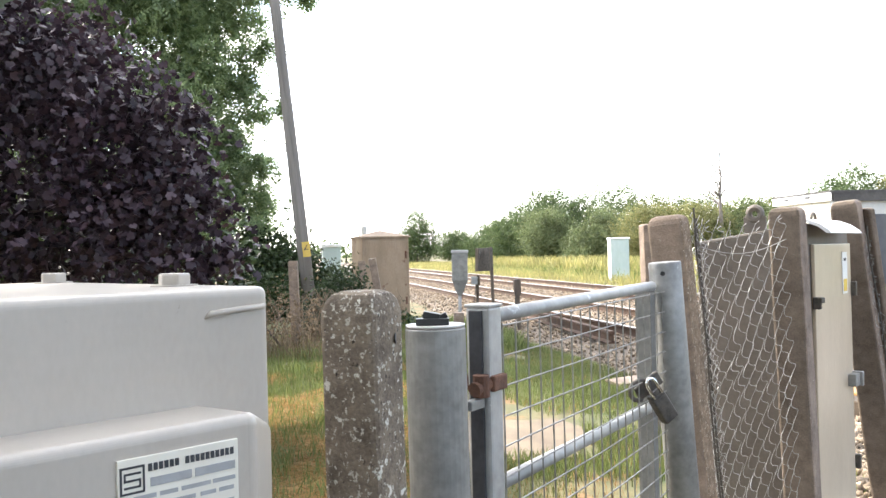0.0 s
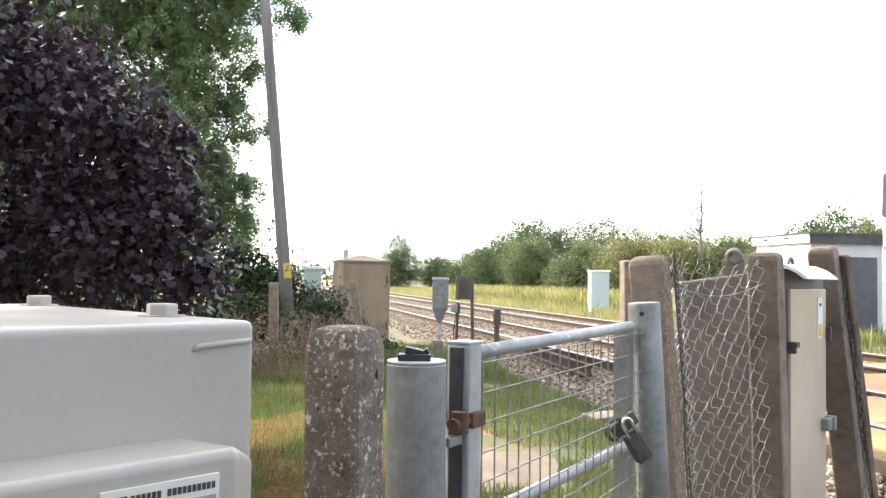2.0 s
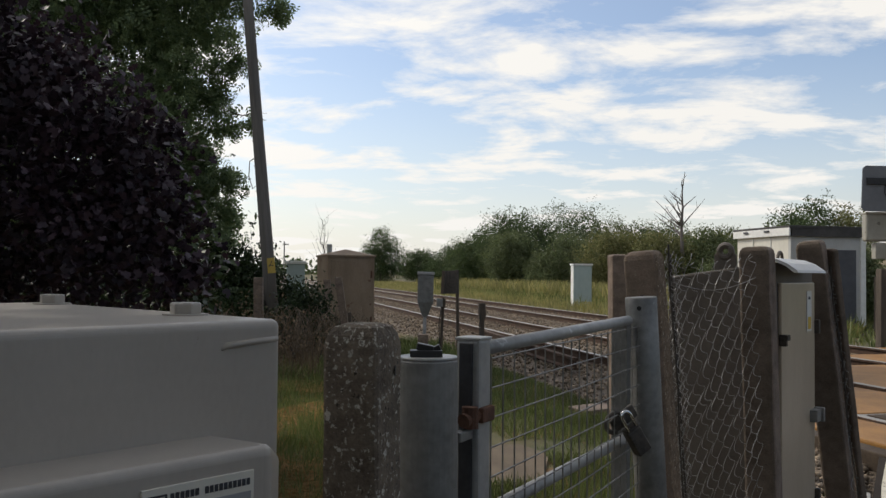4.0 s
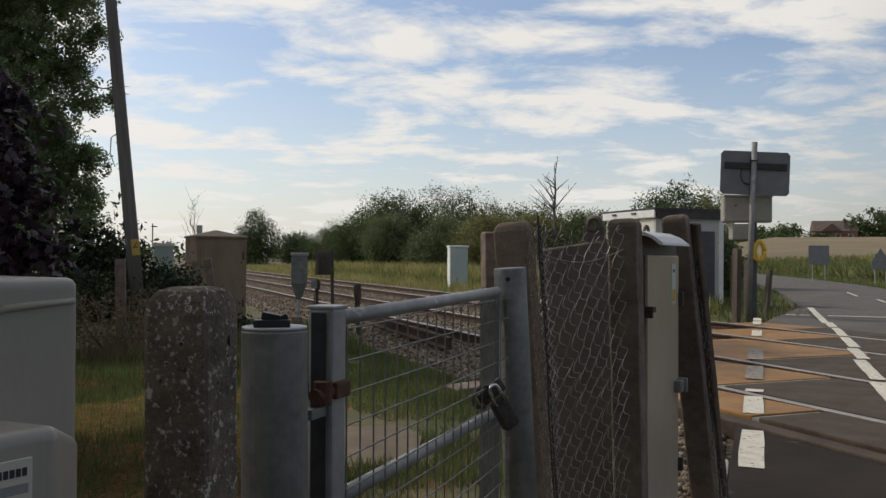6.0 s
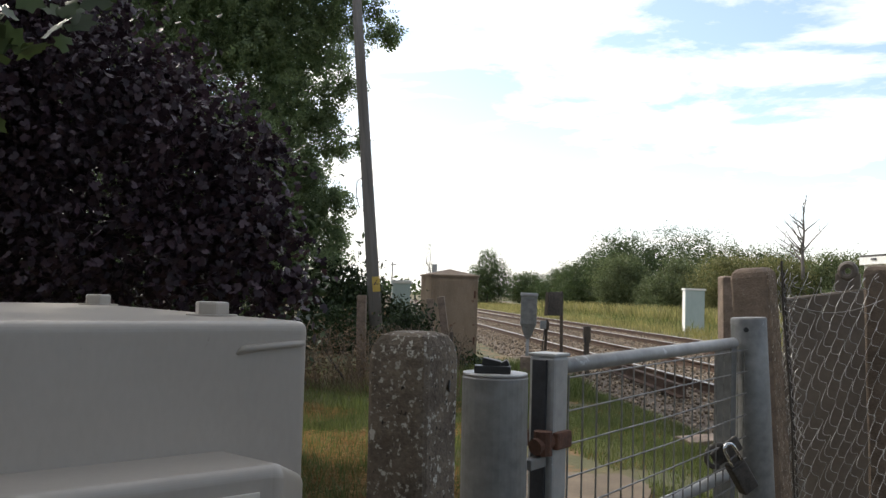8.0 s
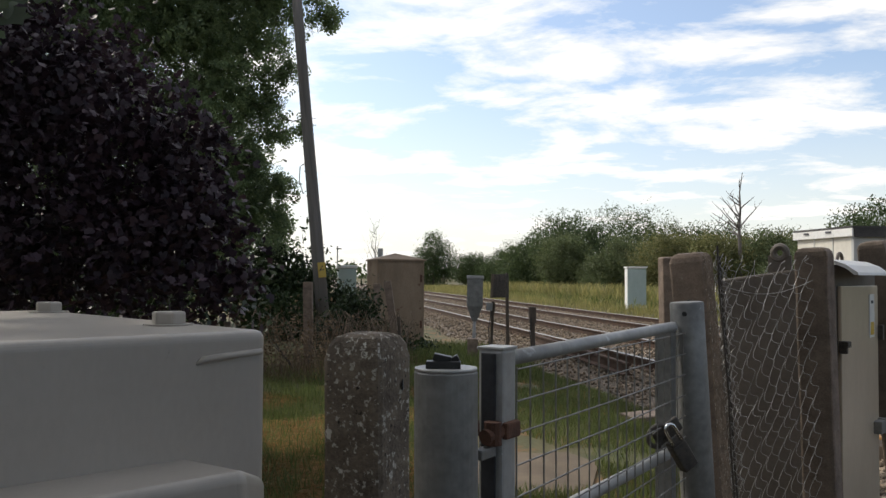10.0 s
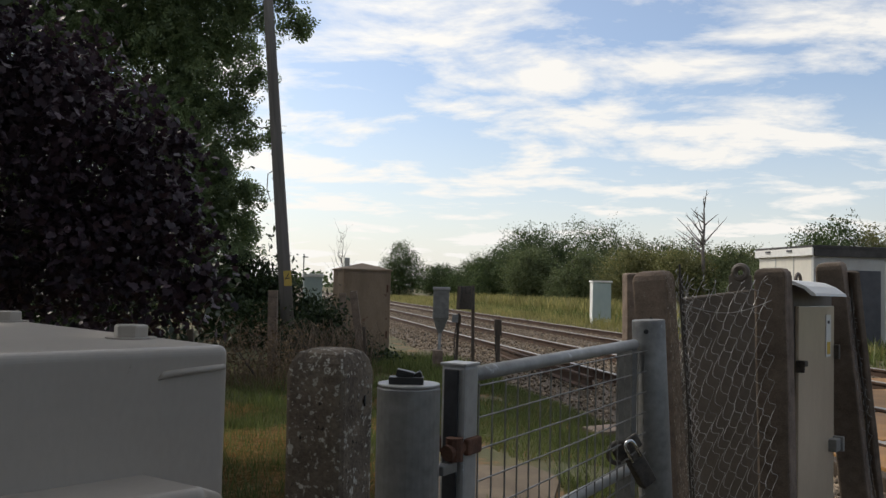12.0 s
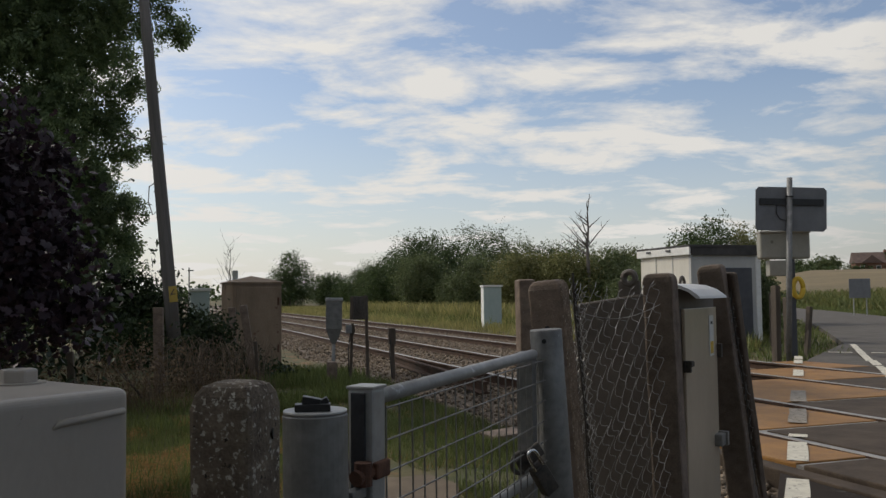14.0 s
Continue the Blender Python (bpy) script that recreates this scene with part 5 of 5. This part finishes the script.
tree("sycamore", (-5.6, 1.6, GZ), (-5.0, 1.4, 5.2), 0.30,
     [(0.45, (-1.90, 2.95, 2.50), 0.05), (0.8, (-3.2, 4.6, 5.4), 0.09), (0.9, (-2.5, -0.5, 6.4), 0.10), (0.9, (0.6, -2.0, 6.6), 0.11), (0.6, (-2.0, -4.5, 4.0), 0.10), (0.9, (-6.5, 3.0, 7.5), 0.09)],
     # two small blobs hang in view; the others are added unseen to block skylight
     [((-1.93, 2.95, 2.46), (0.30, 0.25, 0.12), 0.10), ((-1.95, 2.80, 2.0), (0.05, 0.12, 0.06), 0.05)] + [((-3.6, 4.5, 5.9), (2.3, 1.5, 1.2)), ((-1.6, 1.2, 6.2), (2.6, 2.0, 1.1)), ((-5.4, 2.6, 7.2), (3.0, 2.6, 1.6)), ((0.9, -1.4, 6.3), (2.8, 2.2, 1.1)),
      ((-2.4, -3.6, 4.4), (2.8, 2.2, 2.4)), ((0.6, -5.0, 4.2), (2.6, 1.8, 2.6)), ((-5.0, -1.5, 4.6), (2.2, 2.2, 2.4)), ((-1.5, -5.5, 1.8), (2.4, 1.0, 1.6)), ((-4.6, -4.6, 1.9), (1.8, 1.2, 1.7))],
     34000, 0.24, LOBED, LOBED_P, 0.105, M_SYC, "green sycamore with one branch hanging low, its broad crown added unseen to shade the gate", shell=0.2, per=12)


def shrub(name, blobs, count, spread, size, leaf, label, category="shrub", shell=0.35, template=LEAF_OVAL, polys=OVAL_P, group="", base=None):
    c0 = Vector(base or (blobs[0][0][0], blobs[0][0][1], 0))
    c0.z = float(ground_z(np.array(c0.x), np.array(c0.y)))
    root = thing(name, Matrix.Translation(c0), label, category, group)
    bm = bmesh.new()
    for c, r in blobs:
        for _ in range(3):
            e = Vector(c) + Vector((random.uniform(-0.6, 0.6) * r[0], random.uniform(-0.6, 0.6) * r[1], random.uniform(0, 0.5) * r[2]))
            f = Vector((c[0] + random.uniform(-0.2, 0.2) * r[0], c[1], c0.z - 0.1))
            bm_tube([p - c0 for p in limb_path(f, e, 4, 0.06 * r[2])], [0.02 * r[2] + 0.012, 0.017 * r[2] + 0.01, 0.013 * r[2] + 0.008, 0.008 * r[2] + 0.005, 0.004], 5, bm)
        foot = Vector((c[0], c[1], c0.z - 0.08))
        if (foot - c0).length < 4:
            bm_tube([Vector((0, 0, -0.08)), foot - c0 + Vector((0.01, 0, 0))], 0.02, 5, bm)
    part("stems", bm, M_BARK, root)
    c = clumps(blobs, count, spread, shell) - np.asarray(c0)
    c = c[c[:, 2] > 0.02]
    ob = new("foliage", scatter("foliage", c, template, polys, rng.uniform(0.6, 1.4, len(c)) * size, leaf))
    ob.parent = root
    return root


# dark hedge below and behind the trees
shrub("hedge", [((x, 10.2 + 0.4 * math.sin(x * 2), 1.0 + 0.3 * math.sin(x * 3)), (1.1, 0.9, 1.2)) for x in np.arange(-9, -2.8, 0.9)], 11000, 0.22, 0.13, M_HEDGE, "dense dark hedge under the trees", "hedge")
shrub("hedge", [((x, 21.5, 1.9), (1.8, 1.2, 2.2)) for x in np.arange(-16, -5.5, 1.7)], 8000, 0.3, 0.2, M_HEDGE, "tall dark thicket behind the ash", "hedge")
# unseen hedge, added to keep low skylight off the left faces of the posts
shrub("hedge", [((-6.6 + 0.3 * math.sin(y), y, 1.9), (1.0, 1.1, 1.9)) for y in np.arange(-6, 5.2, 1.1)], 12000, 0.22, 0.16, M_HEDGE, "tall dark hedge added out of view to shade the posts from the left", "hedge")
shrub("ivy_bush", [((-4.15, 17.6, 1.1), (0.8, 0.5, 1.0)), ((-3.45, 17.8, 1.0), (0.62, 0.45, 0.9)), ((-2.72, 17.9, 0.75), (0.40, 0.4, 0.55)), ((-3.6, 16.6, 0.65), (0.55, 0.4, 0.5)), ((-2.35, 17.6, 0.55), (0.25, 0.3, 0.32))], 20000, 0.14, 0.085, M_HEDGE, "dark ivy bush round the foot of the pole")
shrub("bramble", [((-2.3, 11.6, 0.5), (0.9, 0.8, 0.45)), ((-1.6, 11.9, 0.45), (0.7, 0.7, 0.4)), ((-3.0, 10.8, 0.55), (0.8, 0.7, 0.45))], 3200, 0.16, 0.05, M_BRAMBLE, "tangle of dry brown bramble and dead stems")
shrub("bramble", [((-1.80, 13.7, 0.78), (0.42, 0.3, 0.52)), ((-1.35, 13.6, 0.45), (0.35, 0.3, 0.30)), ((-2.2, 13.8, 0.5), (0.5, 0.3, 0.35)), ((-0.9, 13.7, 0.30), (0.4, 0.3, 0.16))], 6500, 0.10, 0.07, M_HEDGE, "green bramble growing round the relay cabinet")


def dead_stems(x0, x1, y0, y1, count, tall, label):
    """Arching dry canes, crossing one another."""
    bm = bmesh.new()
    for _ in range(count):
        x, y = random.uniform(x0, x1), random.uniform(y0, y1)
        h, a = tall * random.uniform(0.5, 1.0), random.uniform(0, math.tau)
        r = h * random.uniform(0.2, 0.9)
        z0 = float(ground_z(np.array(x), np.array(y))) - 0.03
        pts = [Vector((x + math.cos(a) * r * f, y + math.sin(a) * r * f, z0 + h * (1 - (1 - f / 0.62) ** 2) if f > 0 else z0)) for f in (0, 0.15, 0.35, 0.6, 0.85, 1.0)]
        bm_tube(pts, [0.0055, 0.005, 0.0045, 0.004, 0.003, 0.0015], 4, bm, False)
    return tagged(part("dead_stems", bm, M_CANE), label, "undergrowth", kind="stuff")


dead_stems(-3.4, -1.1, 10.4, 12.6, 85, 0.85, "arching dry grey-brown canes in the undergrowth")
dead_stems(-2.2, -0.9, 12.4, 13.3, 130, 0.8, "thin dry stalks beside the relay cabinet")

# far thickets beyond the line: trunk, limbs and crown each
FARS = [
    ("bush", -4.5, 100, 7.0, 2.5, M_FARDARK), ("row", 0.6, 104, 4.4, 3.0, M_FARDARK), ("row", 3.6, 98, 4.6, 3.2, M_FARDARK), ("row", 6.2, 90, 4.7, 3.0, M_FARLEAF),
    ("mass", 5.0, 74, 4.9, 2.8, M_FARDARK), ("mass", 7.4, 73, 6.2, 3.0, M_FARDARK), ("mass", 8.4, 66, 6.6, 3.6, M_FARDARK), ("mass", 11.4, 68, 7.4, 4.2, M_FARDARK), ("mass", 7.0, 60, 4.6, 2.2, M_FARLEAF), ("mass", 9.8, 56, 4.2, 2.5, M_FARLEAF),
    ("mass", 12.4, 52, 4.0, 2.6, M_FARLEAF2), ("mass", 15.2, 66, 6.0, 3.8, M_FARLEAF), ("mass", 18.6, 68, 6.0, 3.4, M_FARDARK), ("mass", 15.0, 50, 4.0, 2.4, M_FARLEAF2),
    ("mass", 17.2, 50, 4.3, 2.6, M_FARLEAF), ("mass", 20.0, 56, 4.6, 2.8, M_FARLEAF2), ("mass", 22.6, 58, 4.4, 2.4, M_FARLEAF2), ("mass", 17.8, 44, 3.4, 2.2, M_FARLEAF), ("mass", 20.6, 50, 3.8, 2.2, M_FARLEAF),
    ("mass", 14.2, 33, 3.6, 1.3, M_FARDARK), ("mass", 15.9, 35, 4.2, 1.5, M_FARDARK), ("mass", 17.3, 36.5, 5.1, 1.4, M_FARDARK), ("mass", 19.1, 37.2, 4.8, 1.3, M_FARLEAF2), ("mass", 12.9, 24.6, 2.4, 0.9, M_FARLEAF), ("mass", 15.6, 40, 3.3, 2.0, M_FARLEAF),
]
for k, (kind_, x, y, h, r, leaf) in enumerate(FARS):
    blobs = []
    n_b = 5
    for j in range(n_b):
        a = j * 2.4 + k
        blobs.append(((x + 0.55 * r * math.cos(a), y + 0.4 * r * math.sin(a), GZ + h * (0.42 + 0.16 * math.sin(a * 1.7 + k))), (r * 0.62, r * 0.55, h * 0.40)))
    blobs.append(((x, y, GZ + h * 0.66), (r * 0.5, r * 0.5, h * 0.30)))
    blobs.append(((x, y, GZ + h * 0.22), (r * 0.9, r * 0.7, h * 0.22)))
    big = y > 40
    tree("thicket_tree", (x, y, GZ), (x + 0.2, y, GZ + h * 0.6), 0.10, [(0.5, (x - r * 0.4, y, GZ + h * 0.75), 0.05), (0.6, (x + r * 0.4, y, GZ + h * 0.8), 0.05)],
         blobs, 26000 if big else 15000, 0.20 if big else 0.12, LEAF_OVAL, OVAL_P, 0.15 if big else 0.115, leaf,
         "rounded hawthorn thicket tree beyond the railway" if leaf is not M_FARLEAF2 else "yellowing willow thicket beyond the railway", "tree", 0.45, 12, "thicket beyond the line")

# dead tree and its smaller neighbour
def dead_tree(x, y, h, lab, thick=1.0, spread=1.0):
    root = thing("dead_tree", Matrix.Translation((x, y, GZ)), lab, "tree", "dead trees")
    bm = bm_tube(limb_path((0, 0, -0.1), (0.1, 0, h), 7, 0.08), [v * thick for v in (0.17, 0.15, 0.13, 0.11, 0.08, 0.06, 0.04, 0.015)], 8)
    for k in range(16):
        z = h * random.uniform(0.45, 0.95)
        a = random.uniform(0, math.tau)
        ln = (h - z) * 0.5 + 0.35
        e = Vector((math.cos(a) * ln * 0.8 * spread, math.sin(a) * ln * 0.5 * spread, z + ln * random.uniform(0.3, 0.9)))
        pts = limb_path((0.05, 0, z), e, 3, 0.07)
        bm_tube(pts, [v * thick for v in (0.045, 0.034, 0.022, 0.008)], 5, bm)
        bm_tube(limb_path(pts[2], pts[2] + Vector((random.uniform(-0.4, 0.4), 0, random.uniform(0.2, 0.5))), 2, 0.03), [v * thick for v in (0.02, 0.014, 0.006)], 4, bm)
    part("trunk", bm, M_DEAD, root)
    return root


dead_tree(15.4, 49.0, 7.3, "bare grey dead tree standing above the thicket")
dead_tree(-3.0, 26.0, 2.9, "spindly leafless sapling behind the relay cabinet", 0.20, 0.35)
mast = thing("signal_mast", pose(-9.5, 60, GZ), "thin far signal mast with a short arm", "mast")
part("pole", bm_tube([(0, 0, 0), (0, 0, 3.4)], 0.045, 8), M_GALVD, mast)
part("arm", bm_box((0.4, 0.06, 0.08), (0.10, 0, 3.2), 0.01), M_GALVD, mast)
far_stub = part("signal_stub", bm_box((0.13, 0.13, 2.32), (0, 0, 1.16), 0.02), M_HOOD)
far_stub.matrix_world = pose(-2.30, 21.5, GZ)
far_stub.data.transform(Matrix.Scale(0.86, 4, (0, 0, 1)))
tagged(far_stub, "grey lineside marker post behind the relay cabinet", "post")

# trees and hedge on the rise
for x, y, h, r, leaf in ((183, 252, 8, 4.0, M_FARDARK), (187, 248, 10.5, 6.0, M_FARDARK), (190, 246, 9, 5, M_FARDARK), (166, 264, 6, 4, M_FARLEAF), (160, 268, 4.5, 5, M_FARDARK), (152, 278, 4.5, 6, M_FARDARK), (212, 236, 6, 5, M_FARDARK)):
    gzz = float(ground_z(np.array(x), np.array(y)))
    tree("hill_tree", (x, y, gzz), (x, y, gzz + h * 0.5), 0.25, [], [((x, y, gzz + h * 0.55), (r, r, h * 0.45)), ((x + r * 0.6, y, gzz + h * 0.4), (r * 0.6, r * 0.6, h * 0.35)), ((x - r * 0.5, y, gzz + h * 0.35), (r * 0.7, r * 0.6, h * 0.33))], 1500, 0.7, LEAF_OVAL, OVAL_P, 1.0, leaf, "round dark tree beside the houses on the rise", "tree", group="hill trees")
hp_ = [((x, y, float(ground_z(np.array(x), np.array(y))) + 0.9), (4, 2, 1.2)) for x, y in [(120 + k * 5.2, 262 - k * 1.0) for k in range(26)]]
shrub("field_hedge", hp_, 7000, 0.6, 0.8, M_FARDARK, "clipped dark hedge along the top of the field", "hedge")
# distant tree line closing the view
dl = [((x, 380 + 30 * math.sin(x * 0.05), 2.2), (14, 6, 2.8 + 1.4 * math.sin(x * 0.21))) for x in range(-330, 150, 13)]
shrub("distant_hedge", dl, 9000, 1.6, 2.2, M_FARDARK, "low distant hedgerow along the horizon", "hedge")

# ---- grass and stones ----
def grass(name, pts, lo, hi, leaf, label, width=1.0, lie=False):
    z = ground_z(pts[:, 0], pts[:, 1]) - 0.02
    c = np.column_stack([pts, z])
    tpl = np.array(BLADE) * (width, width, 1)
    if lie:      # trodden down: the blade lies along the ground
        tpl = tpl[:, [0, 2, 1]] + (0, -0.5, 0.22)
    ob = new(name, scatter(name, c, tpl, BLADE_P, rng.uniform(lo, hi, len(c)), leaf, yaw_only=True))
    return tagged(ob, label, "grass", kind="stuff")


def patchy(x0, x1, y0, y1, n, keep, salt):
    p = np.column_stack([rng.uniform(x0, x1, n), rng.uniform(y0, y1, n)])
    v = np.array([noise.noise(Vector((a * 0.9, b * 0.9, salt))) for a, b in p])
    pp = p[:, 0] * PV.x + p[:, 1] * PV.y
    nn = p[:, 0] * NV.x + p[:, 1] * NV.y
    on_path = (p[:, 0] > -0.12) & (p[:, 0] < np.minimum(0.86, 0.36 + 0.43 * (7.15 - p[:, 1]))) & (p[:, 1] < 7.15) & (p[:, 1] > 5.15)
    ok = (v > keep) & (pp < 3.5) & (nn < -0.42) & ~on_path & ~((p[:, 1] < 1.9) & (np.abs(p[:, 0]) < 1.5))
    return p[ok]


grass("grass", patchy(-4.5, 2.5, 2.2, 13.5, 52000, -0.2, 1.0), 0.035, 0.12, M_GRASS, "uneven green grass beside the path", 1.3)
grass("dry_grass", patchy(-4.0, 2.0, 2.2, 12.5, 26000, 0.0, 9.0), 0.03, 0.10, M_STRAW, "flattened dry straw-coloured grass", 1.2)
grass("grass", patchy(-2.4, 0.6, 2.0, 6.5, 26000, -0.35, 2.0), 0.03, 0.10, M_GRASS, "short trodden grass by the gate", 1.2)
grass("dry_grass", patchy(-2.4, 0.3, 2.0, 6.5, 15000, -0.1, 6.0), 0.03, 0.09, M_STRAW, "trodden dry grass by the gate", 1.2)
grass("grass", patchy(-3.6, -0.25, 3.0, 10.8, 22000, -2, 5.0), 0.05, 0.17, M_GRASS, "rough green grass below the maple", 1.2)
grass("dry_grass", patchy(-3.4, -0.25, 2.6, 9.6, 36000, -0.16, 7.0), 0.12, 0.30, M_STRAW, "orange-brown straw lying flat among the grass", 0.5, True)
grass("grass", patchy(-0.6, 2.2, 4.6, 11.5, 80000, -0.32, 3.0), 0.03, 0.10, M_GRASS, "close green turf behind the gate", 1.5)
grass("grass", patchy(-1.3, 0.9, 10.6, 15.2, 16000, -0.25, 8.0), 0.06, 0.24, M_GRASS, "rank green grass round the foot of the relay cabinet", 1.2)
grass("grass_tufts", patchy(-2.4, -0.5, 4.4, 9.5, 9000, 0.08, 12.0), 0.07, 0.20, M_GRASS, "fresh green tufts beside the trodden strip", 1.0)
grass("tall_grass", patchy(-3.8, -0.7, 9.4, 13.8, 3500, -0.1, 4.0), 0.12, 0.32, M_BRAMBLE, "tall dead grass along the hedge foot", 0.6)


def verge_pts(n, p0, p1, q0, q1):
    pp, qq = rng.uniform(p0, p1, n), q0 + (q1 - q0) * rng.random(n) ** 1.5
    v = np.column_stack([pp * PV.x + qq * U.x, pp * PV.y + qq * U.y])
    return v[v[:, 0] * NV.x + v[:, 1] * NV.y < -1.0]


grass("verge_grass", verge_pts(42000, 11.4, 19.5, 17, 110), 0.14, 0.42, M_VERGE, "long sunlit grass on the verge beyond the rails", 1.6)
vp = verge_pts(9000, 12.5, 22, 12, 60)
grass("verge_weeds", verge_pts(11000, 14.6, 20, 22, 70), 0.35, 1.05, M_VERGE, "tall pale weeds in front of the thicket", 1.8)
grass("verge_weeds", vp, 0.2, 0.6, M_GRASS, "rank green weeds beyond the rails", 1.8)
ln_ = np.column_stack([rng.uniform(0, 1, 40000), rng.uniform(18, 95, 40000)])
side = rng.random(40000) < 0.15
nl = np.where(side, np.array([lane_centre(v) for v in ln_[:, 1]]) - 2.7 - 2.5 * ln_[:, 0], np.array([lane_centre(v) for v in ln_[:, 1]]) + 2.8 + 9 * ln_[:, 0])
grass("lane_verge", np.column_stack([nl * NV.x + ln_[:, 1] * L.x, nl * NV.y + ln_[:, 1] * L.y]), 0.10, 0.36, M_GRASS, "green verge grass along the lane", 2.2)
for k_, (cnt, hi_, leaf_, lab_) in enumerate(((20000, 1.7, M_VERGE, "rough yellow-green growth at the field edge"), (12000, 1.0, M_GRASS, "green weeds along the field edge"))):
    crop = np.column_stack([rng.uniform(10, 62, cnt), rng.uniform(46, 100, cnt)])
    crop = crop[crop[:, 0] > 9 + 0.0 * crop[:, 1]]
    grass("field_edge", np.column_stack([crop[:, 0] * NV.x + crop[:, 1] * L.x, crop[:, 0] * NV.y + crop[:, 1] * L.y]), 0.4, hi_, leaf_, lab_, 3.0)

cs = 52 + 62 * rng.random(34000) ** 1.2
cn_ = np.array([lane_centre(v) for v in cs]) + 5.5 + 58 * rng.random(34000)
grass("crop", np.column_stack([cn_ * NV.x + cs * L.x, cn_ * NV.y + cs * L.y]), 0.45, 1.15, M_CROP, "low green crop growing along the near side of the field", 3.2)

# loose ballast stones
STONE = [(0.5, 0.1, 0.05), (-0.45, 0.15, 0.1), (0.05, 0.5, -0.05), (-0.05, -0.48, 0.08), (0.1, 0.02, 0.40), (-0.05, 0.0, -0.36)]
STONE_P = [(0, 2, 4), (2, 1, 4), (1, 3, 4), (3, 0, 4), (2, 0, 5), (1, 2, 5), (3, 1, 5), (0, 3, 5)]
ns = 30000
sp, sq = rng.uniform(3.2, 11.4, ns), 5.6 + 46 * rng.random(ns) ** 1.5
on_deck = sq < 6.2 + (sp - 4.3) * 0.85
sp, sq = sp[~on_deck], sq[~on_deck]
sz = np.where(sp < 4.1, 0.10 + 0.105 * (sp - 3.15) / 0.95, np.where(sp > 10.75, 0.205 - 0.105 * (sp - 10.75) / 1.15, 0.205)) + rng.uniform(0, 0.02, len(sp))
sc = np.column_stack([sp * PV.x + sq * U.x, sp * PV.y + sq * U.y, sz])
stones = new("ballast_stones", scatter("ballast_stones", sc, STONE, STONE_P, rng.uniform(0.035, 0.075, len(sc)), M_STONE))
tagged(stones, "loose grey-brown ballast stones between the rails", "ballast", kind="stuff")
lp_ = np.column_stack([rng.uniform(-0.60, -0.24, 900), rng.uniform(3.2, 7.0, 900)])
lz = np.column_stack([lp_[:, 0] * NV.x + lp_[:, 1] * L.x, lp_[:, 0] * NV.y + lp_[:, 1] * L.y, np.full(900, 0.21)])
rubble = new("rubble", scatter("rubble", lz, STONE, STONE_P, rng.uniform(0.02, 0.09, 900), M_STONE))
tagged(rubble, "scattered stones beside the kerb", "rubble", kind="stuff")
